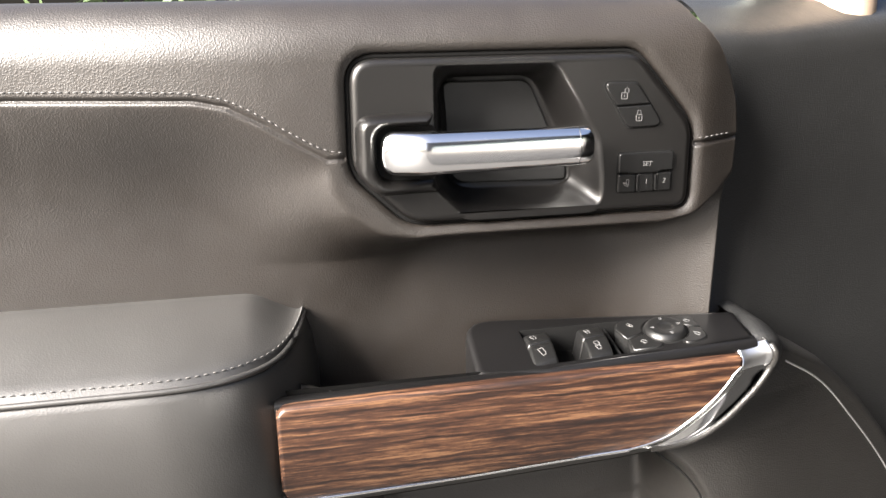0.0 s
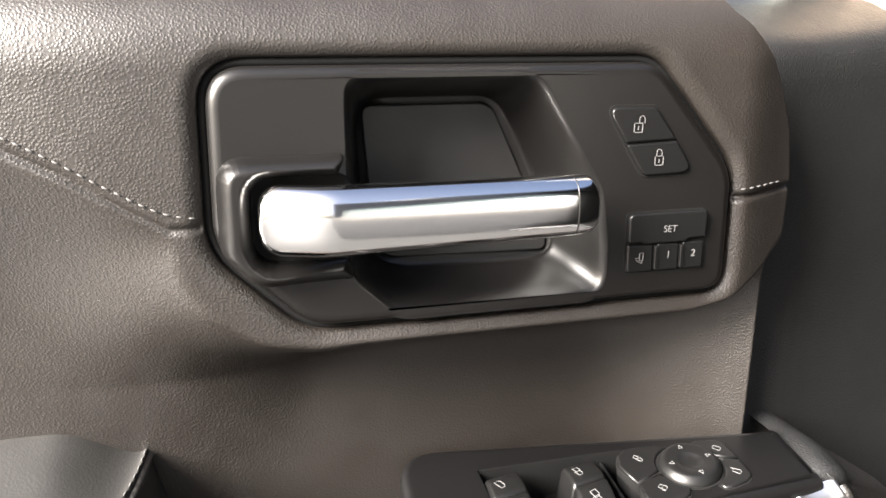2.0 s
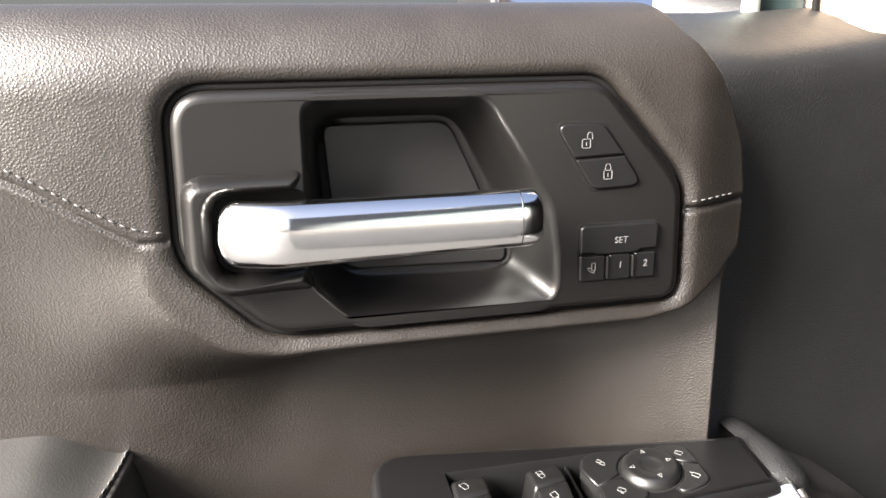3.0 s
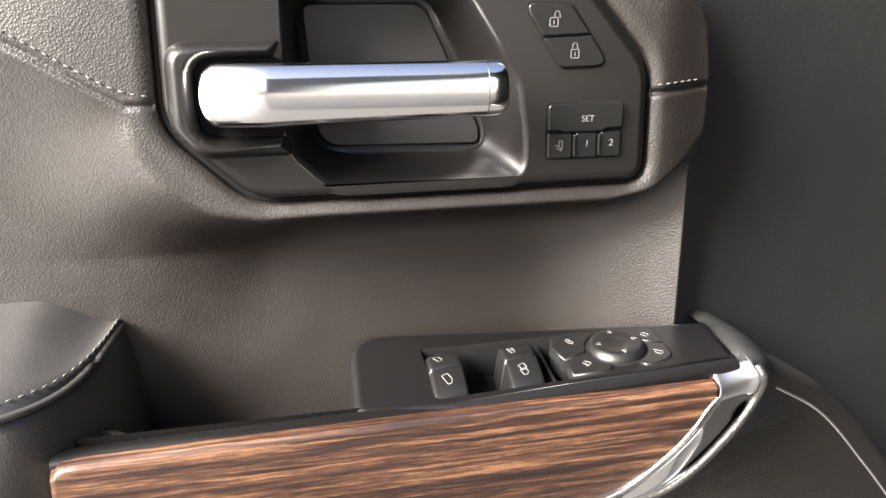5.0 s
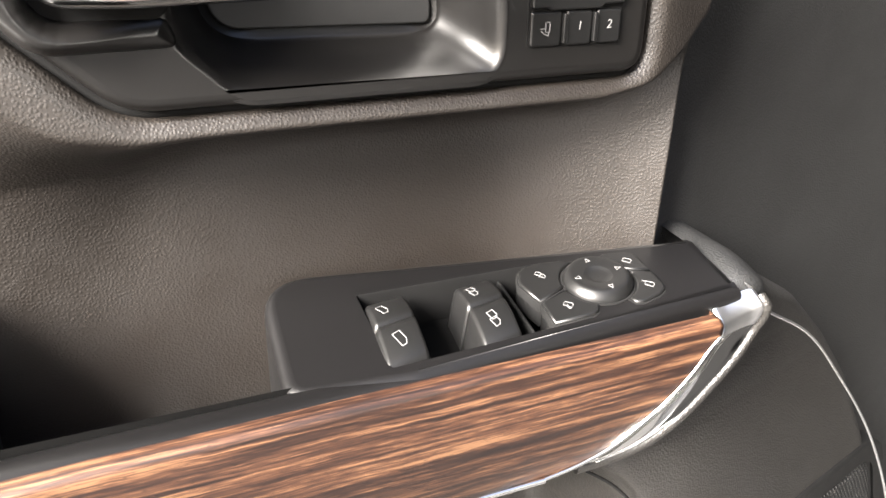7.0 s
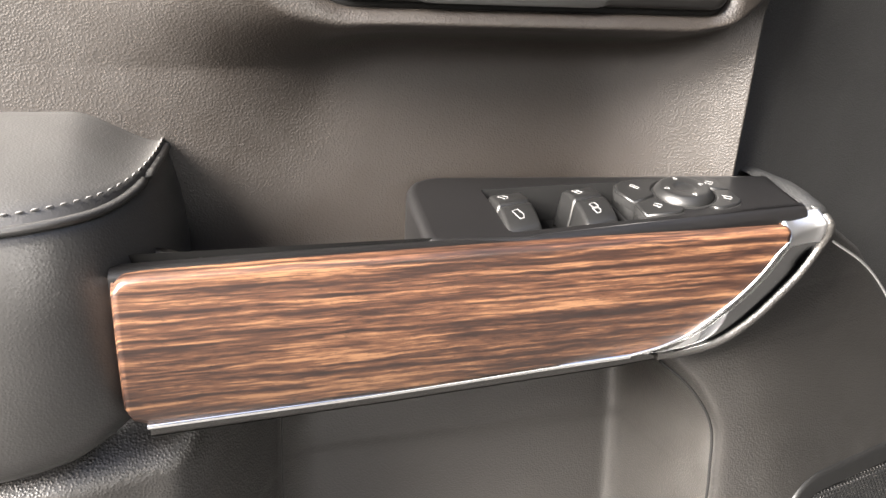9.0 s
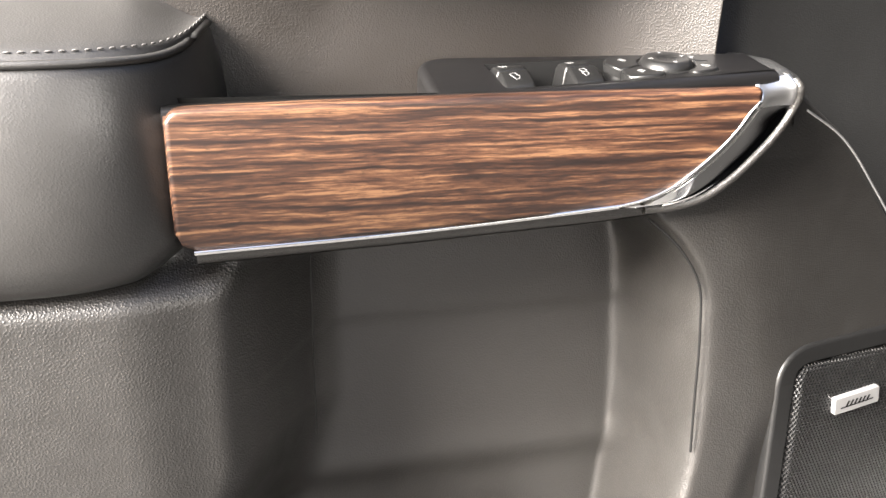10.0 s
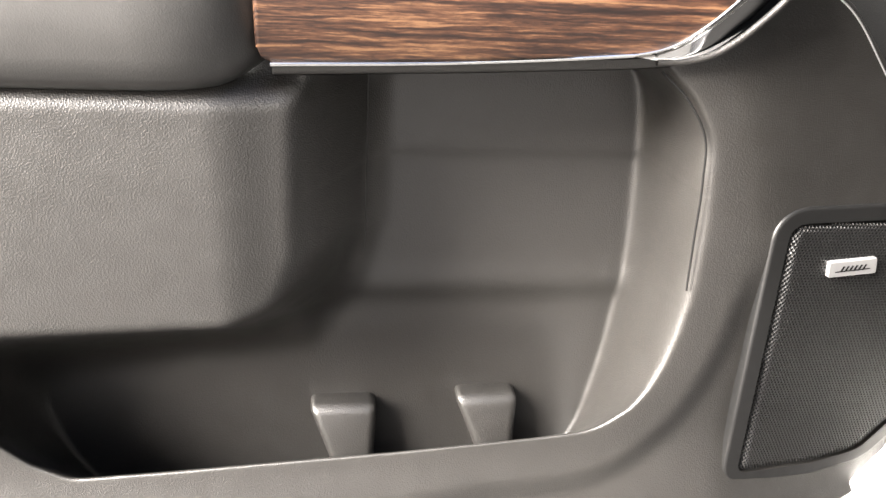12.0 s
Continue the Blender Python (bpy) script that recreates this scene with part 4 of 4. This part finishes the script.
def lower_trim():
    zs = np.r_[np.linspace(0.555, 0.72, 130), np.linspace(0.722, 1.075, 190)]
    ez = [0.555, 0.565, 0.58, 0.60, 0.64, 0.70, 0.80, 0.90, 0.964, 1.005, 1.046, 1.068, 1.075]
    ex = [0.46, 0.52, 0.551, 0.581, 0.600, 0.602, 0.588, 0.552, 0.514, 0.482, 0.444, 0.413, 0.400]
    us = np.r_[np.linspace(0, 0.3, 50)[:-1], np.linspace(0.3, 1.0, 440)]
    rows = []
    for z in zs:
        xr = np.interp(z, ez, ex) - 0.006
        x = -0.55 + us * (xr + 0.55)
        rows.append(np.c_[x, np.zeros_like(x), np.full_like(x, z)])
    P = np.array(rows)
    X, Z = P[..., 0], P[..., 2]
    d0 = np.maximum(-signed(OPEN, X, Z), 0)
    d1 = np.maximum(signed(BACK, X, Z), 0)
    t = d0 / np.maximum(d0 + d1, 1e-6)
    soft = smooth((0.16 - X) / 0.08) * smooth((Z - 0.70) / 0.05)
    far = smooth((X - 0.24) / 0.05) * smooth((Z - 0.655) / 0.03)
    f = (1 - soft) * (1 - (1 - t) ** (1.3 + 0.9 * far)) + soft * smooth(t)
    face = np.full(X.shape, 0.500) - 0.012 * smooth((0.045 - X) / 0.06) * smooth((Z - 0.72) / 0.06)
    out = signed(OPEN, X, Z)
    face = face + 0.008 * smooth((out - 0.040) / 0.032) * smooth((0.86 - Z) / 0.08) * smooth((X - 0.1) / 0.1)
    face = face + 0.003 * np.exp(-np.maximum(out, 0) / 0.005) * (out > -0.001) * smooth((X - 0.2) / 0.1)
    face = face + 0.020 * smooth((Z - 0.966) / 0.022) * smooth((0.065 - X) / 0.03)
    face = face - 0.016 * smooth((0.668 - Z) / 0.09)
    back = 0.600 + 0.006 * smooth((0.787 - Z) / 0.008) + 0.0025 * smooth((0.902 - Z) / 0.006) - 0.002 * smooth((0.80 - Z) / 0.01)
    Y = face * (1 - f) + back * f
    P[..., 1] = Y
    P[..., 1] += 0.03 * smooth((0.001 - signed(GR, X, Z)) / 0.004)
    P[..., 2] = Z - 0.13 * f * smooth((0.82 - Z) / 0.14)
    for _ in range(12):
        A = P.copy()
        A[1:-1, 1:-1] = (P[1:-1, 1:-1] * 2 + P[:-2, 1:-1] + P[2:, 1:-1] + P[1:-1, :-2] + P[1:-1, 2:]) / 6
        P[1:-1, 1:-1, 1:] = A[1:-1, 1:-1, 1:]
    side = []
    for dx, dy in ((0.0026, 0.0010), (0.0050, 0.0034), (0.0068, 0.0075), (0.0078, 0.014), (0.0078, 0.03), (0.0074, 0.075)):
        q = P[:, -1].copy()
        q[:, 0] += dx
        q[:, 1] += dy
        side.append(q)
    P = np.concatenate([P, np.stack(side, 1)], 1)
    topr = []
    for dy, dz in ((0.002, 0.002), (0.007, 0.003), (0.016, 0.003), (0.05, 0.003), (0.09, 0.003)):
        q = P[-1].copy()
        w = smooth((q[:, 0] - 0.378) / 0.010)
        q[:, 1] += dy * w
        q[:, 2] += dz * w
        topr.append(q)
    bot = []
    for dy, dz in ((0.05, -0.01), (0.012, -0.008), (0.003, -0.004)):
        q = P[0].copy()
        q[:, 1] += dy
        q[:, 2] += dz
        bot.append(q)
    P = np.concatenate([np.array(bot), P, np.array(topr)], 0)
    return grid_part("lower_trim", P, LOWER, door, "grained dark plastic lower door trim with a map pocket")


lower = lower_trim()


def shoulder():
    """The grained nose beside the switch housing that rolls over into the front flank."""
    A = np.array([(0.0, 1.0872), (0.383, 1.0890), (0.387, 1.0888), (0.391, 1.0878), (0.397, 1.0850), (0.404, 1.0810), (0.415, 1.0690), (0.440, 1.0400)])
    B = np.array([(0.0, 1.0920), (0.390, 1.0940), (0.399, 1.0928), (0.406, 1.0885), (0.412, 1.0835), (0.419, 1.0770), (0.432, 1.0640), (0.462, 1.0310)])
    FRONT_Y = (0.4955, 0.4955, 0.4945, 0.4940, 0.494, 0.498, 0.510, 0.540)
    rows = []
    for y, down in ((0.4860, 0.016), (0.4866, 0.009), (0.4880, 0.0045), (0.4910, 0.0015), (0.495, 0.0003), (0.503, 0.0), (0.512, 0.0), (0.522, 0.0), (0.532, 0.0), (0.545, 0.0), (0.60, 0.0)):
        k = min((y - 0.49) / 0.04, 0.7)
        q = A + (B - A) * k
        q[0, 0] = 0.3795 + 0.06 * (y - 0.488)
        rows.append([(x - 0.3 * down * (i > 3), f + (y - 0.486) * (0.60 - f) / 0.114, z - down) for f, i, (x, z) in zip(FRONT_Y, range(8), q)])
    return grid_part("trim_shoulder", rows, FRONT, door, "grained black shoulder beside the window switches")


shoulder()


def flecks(name, places, r, material, parent, label):
    """Small flat irregular specks that lie on a surface."""
    rng = np.random.default_rng(11)
    V, F = [], []
    for x, y, z, nx, ny, nz in places:
        n = np.array((nx, ny, nz)) / math.sqrt(nx * nx + ny * ny + nz * nz)
        u = np.cross(n, (0.3, 0.2, 1.0))
        u /= np.linalg.norm(u)
        v = np.cross(n, u)
        c = np.array((x, y, z))
        k = len(V)
        a = r * rng.uniform(0.5, 1.3)
        V.append(c + n * 0.00025)
        for q in range(6):
            w = q * math.pi / 3
            V.append(c + a * rng.uniform(0.6, 1.2) * (u * math.cos(w) + v * math.sin(w)) - n * 0.0003)
        F += [(k, k + 1 + q, k + 1 + (q + 1) % 6) for q in range(6)]
    ob = mesh_part(name, V, F, material, parent, label)
    return tagged(ob, kind="stuff")


DUST = mat("pale_dust", (0.09, 0.08, 0.07), 0.9)
rng = np.random.default_rng(3)
spots = [(0.21 + 0.16 * rng.random(), 0.4925 + 0.0035 * rng.random()) for _ in range(34)] + [(0.17 + 0.20 * rng.random(), 0.545 - 0.1 * max(0, 0.0) + 0.01 * rng.random()) for _ in range(6)]
flecks("dust_specks", [(x, y, float(z_block(x, y)) - 0.0002 - 0.35 * max(0.4955 - y, 0), 0, -0.3, 1) for x, y in spots if x < 0.36 and y < 0.56], 0.00032, DUST, block, "pale dust specks on the switch housing")
tube("pocket_seam", curve_through([(0.306, 0.5015, 0.996), (0.330, 0.5015, 0.9752), (0.3488, 0.5015, 0.9474), (0.3542, 0.5015, 0.9134), (0.3575, 0.5015, 0.86), (0.3602, 0.5015, 0.816)], 40), 0.0009, GAP, lower, "thin dark moulding seam")
# a satin cord stands in for the reflected gleam on the flank's edge
tube("edge_bead", curve_through([(0.4115, 0.5030, 1.062), (0.4385, 0.5030, 1.046), (0.4775, 0.5030, 1.005), (0.5100, 0.5030, 0.964), (0.5480, 0.5030, 0.900), (0.5840, 0.5030, 0.800), (0.5975, 0.5030, 0.710)], 60), 0.0008, SATIN, lower, "thin satin cord added as the glint along the trim edge")
tube("pocket_seam", [(0.1000, 0.5790, z) for z in np.linspace(0.985, 0.82, 12)], 0.0007, BEZEL, lower, "thin moulding seam")


def pocket_fin(x0, x1, zt, slant):
    """A moulded divider on the pocket floor, leaning and with rounded edges."""
    bm = bmesh.new()
    pts = []
    for y, z, g in ((0.615, zt + 0.003, 0.0), (0.585, zt, 0.0), (0.566, 0.565, 1.0), (0.615, 0.565, 1.0)):
        for x in (x0 + slant * g, x1 - 0.004 * g):
            pts.append(bm.verts.new((x, y, z)))
    a = pts
    for f in ((a[0], a[1], a[3], a[2]), (a[2], a[3], a[5], a[4]), (a[4], a[5], a[7], a[6]), (a[6], a[7], a[1], a[0]), (a[0], a[2], a[4], a[6]), (a[1], a[7], a[5], a[3])):
        bm.faces.new(f)
    bmesh.ops.bevel(bm, geom=list(bm.edges), offset=0.009, segments=5, affect="EDGES", profile=0.5)
    bmesh.ops.recalc_face_normals(bm, faces=bm.faces)
    for f in bm.faces:
        f.smooth = True
    me = bpy.data.meshes.new("pocket_divider")
    bm.to_mesh(me)
    bm.free()
    me.materials.append(LOWER)
    ob = new("pocket_divider", me)
    ob.parent = lower
    tagged(ob, "moulded divider fin in the door pocket")


pocket_fin(0.049, 0.115, 0.646, 0.030)
pocket_fin(0.190, 0.254, 0.652, 0.036)

PALE = mat("pale_lint", (0.10, 0.095, 0.09), 0.9)
rng = np.random.default_rng(8)
flecks("lint_specks", [(x, 0.6075, z, 0, -1, 0.2) for x, z in ((0.16, 0.735), (0.20, 0.752), (0.255, 0.728), (0.29, 0.745), (0.14, 0.70), (0.225, 0.69), (0.30, 0.715))], 0.0007, PALE, lower, "pale lint specks in the pocket")

# ---- speaker ----
SUR = shrink(GR, -0.0150)
speaker = plate("speaker_surround", SUR, 0.4975, 0.512, SURROUND, door, "black plastic speaker surround", bevel=0.003, steps=4, hole=shrink(GR, -0.001))
plate("speaker_backing", GR, 0.5035, 0.506, GAP, speaker, "dark cloth behind the speaker grille", bevel=0.0002)


def grille():
    """A steel sheet of round holes in a hexagonal net."""
    p = 0.0030
    V, F, ids = [], [], {}

    def vert(v, key):
        if key not in ids:
            ids[key] = len(V)
            V.append(v)
        return ids[key]
    xs = np.arange(0.43, 0.60, p)
    zs = np.arange(0.615, 0.89, p * math.sqrt(3) / 2)
    X, Z = np.meshgrid(xs, zs)
    X = X + (np.arange(len(zs)) % 2)[:, None] * p / 2
    keep = signed(GR, X, Z) < -0.0008
    R0, R1 = p / math.sqrt(3), p * 0.38
    sdm = signed(GR, X, Z)
    for i in range(X.shape[0]):
        for j in range(X.shape[1]):
            if not keep[i, j]:
                continue
            x, z = X[i, j], Z[i, j]
            y = 0.5003 - 0.0028 * float(smooth(-sdm[i, j] / 0.008))
            o, n, b = [], [], []
            for k in range(6):
                a = math.pi / 6 + k * math.pi / 3
                ox, oz = x + R0 * math.cos(a), z + R0 * math.sin(a)
                o.append(vert((ox, y, oz), (round(ox, 4), round(oz, 4))))
                n.append(len(V))
                V.append((x + R1 * math.cos(a), y - 0.0001, z + R1 * math.sin(a)))
                b.append(len(V))
                V.append((x + R1 * math.cos(a), y + 0.0012, z + R1 * math.sin(a)))
            for k in range(6):
                m = (k + 1) % 6
                F.append((o[k], o[m], n[m], n[k]))
                F.append((n[k], n[m], b[m], b[k]))
    g = mesh_part("grille_mesh", V, F, GRILLE, speaker, "black perforated steel speaker grille", smooth=False)
    tagged(g, kind="stuff")


grille()
badge = plate("speaker_badge", rounded([(0.4752, 0.8447), (0.5165, 0.8490), (0.5190, 0.8350), (0.4772, 0.8305)], 0.002)[::-1], 0.4935, 0.4985, ALU, speaker, "small brushed silver badge", bevel=0.0008)
bars("badge_mark", [((-1 + 0.36 * k, -0.35), (-0.85 + 0.36 * k, 0.35)) for k in range(6)] + [((-1.4, -0.35), (1.3, -0.28))], 0.16,
     lambda a, b, h: (0.4975 + 0.0105 * a, 0.4933 - h, 0.8398 + 0.006 * b + 0.0011 * a), badge).data.materials[0] = GAP


# the front of the lower trim turns away towards the hinge, from a ridge that follows the pocket
def turned_away(ob):
    for v in ob.data.vertices:
        x, y, z = v.co
        ridge = float(np.interp(z, [0.55, 0.70, 0.85, 0.92, 1.0, 1.03, 1.08], [0.44, 0.420, 0.428, 0.402, 0.372, 0.372, 0.392]))
        d = x - ridge
        back = 0.52 * (d + math.sqrt(d * d + 0.0008)) / 2 * float(smooth((d + 0.10) / 0.08))
        g = (y + back + 0.03) / (y + 0.03)
        v.co = (0.06 + (x - 0.06) * g, y + back, 1.12 + (z - 1.12) * g) if back > 0 else (x, y, z)
    ob.data.update()


for ob in [lower, speaker] + list(speaker.children) + list(badge.children):
    turned_away(ob)

# ---- window edge ----
def post(name, base, top, r, material, label):
    p = [tuple(np.array(base) * (1 - k) + np.array(top) * k) for k in np.linspace(0, 1, 8)]
    return tube(name, p, r, material, door, label, seg=16)


post("division_bar", (0.440, 0.642, 1.325), (0.452, 0.650, 1.75), 0.006, BAR, "grey-green window division bar")
post("pillar_trim", (0.520, 0.640, 1.310), (0.512, 0.648, 1.75), 0.032, TAN, "beige pillar cover at the front of the window")
post("pillar_seal", (0.4845, 0.636, 1.325), (0.4800, 0.645, 1.75), 0.0022, GAP, "black rubber pillar seal")
plate("quarter_pane", np.array([(0.445, 1.32), (0.486, 1.32), (0.486, 1.75), (0.452, 1.75)]), 0.650, 0.653, SMOKE, door, "dark quarter window pane", bevel=0.0005)

plate("door_shell", rounded([(-0.6, 0.40), (0.75, 0.40), (0.86, 0.48), (0.86, 0.60), (0.68, 0.560), (0.62, 0.535), (0.42, 0.470), (-0.6, 0.495)], [0.02, 0.06, 0.05, 0.03, 0.01, 0.03, 0.02, 0.01], 6),
      0.565, 0.62, PAINT, door, "white painted metal of the door below the trim", bevel=0.004)


# outer side of the door
def outer_skin():
    """The painted outer panel: bowed, with a flange turned in round its edge."""
    xs, zs = np.linspace(-0.60, 1.02, 40), np.linspace(0.36, 1.31, 30)
    P = np.array([[(x, 0.715 + 0.10 * max(x - 0.4, 0) - 0.05 * ((z - 0.86) / 0.48) ** 2, z) for x in xs] for z in zs])
    rows = [P[0] + np.array([0, -0.05, 0])] + list(P) + [P[-1] + np.array([0, -0.012, 0.004]), P[-1] + np.array([0, -0.025, 0.004])]
    return grid_part("outer_skin", rows, PAINT, door, "white painted outer door panel")


outer_skin()
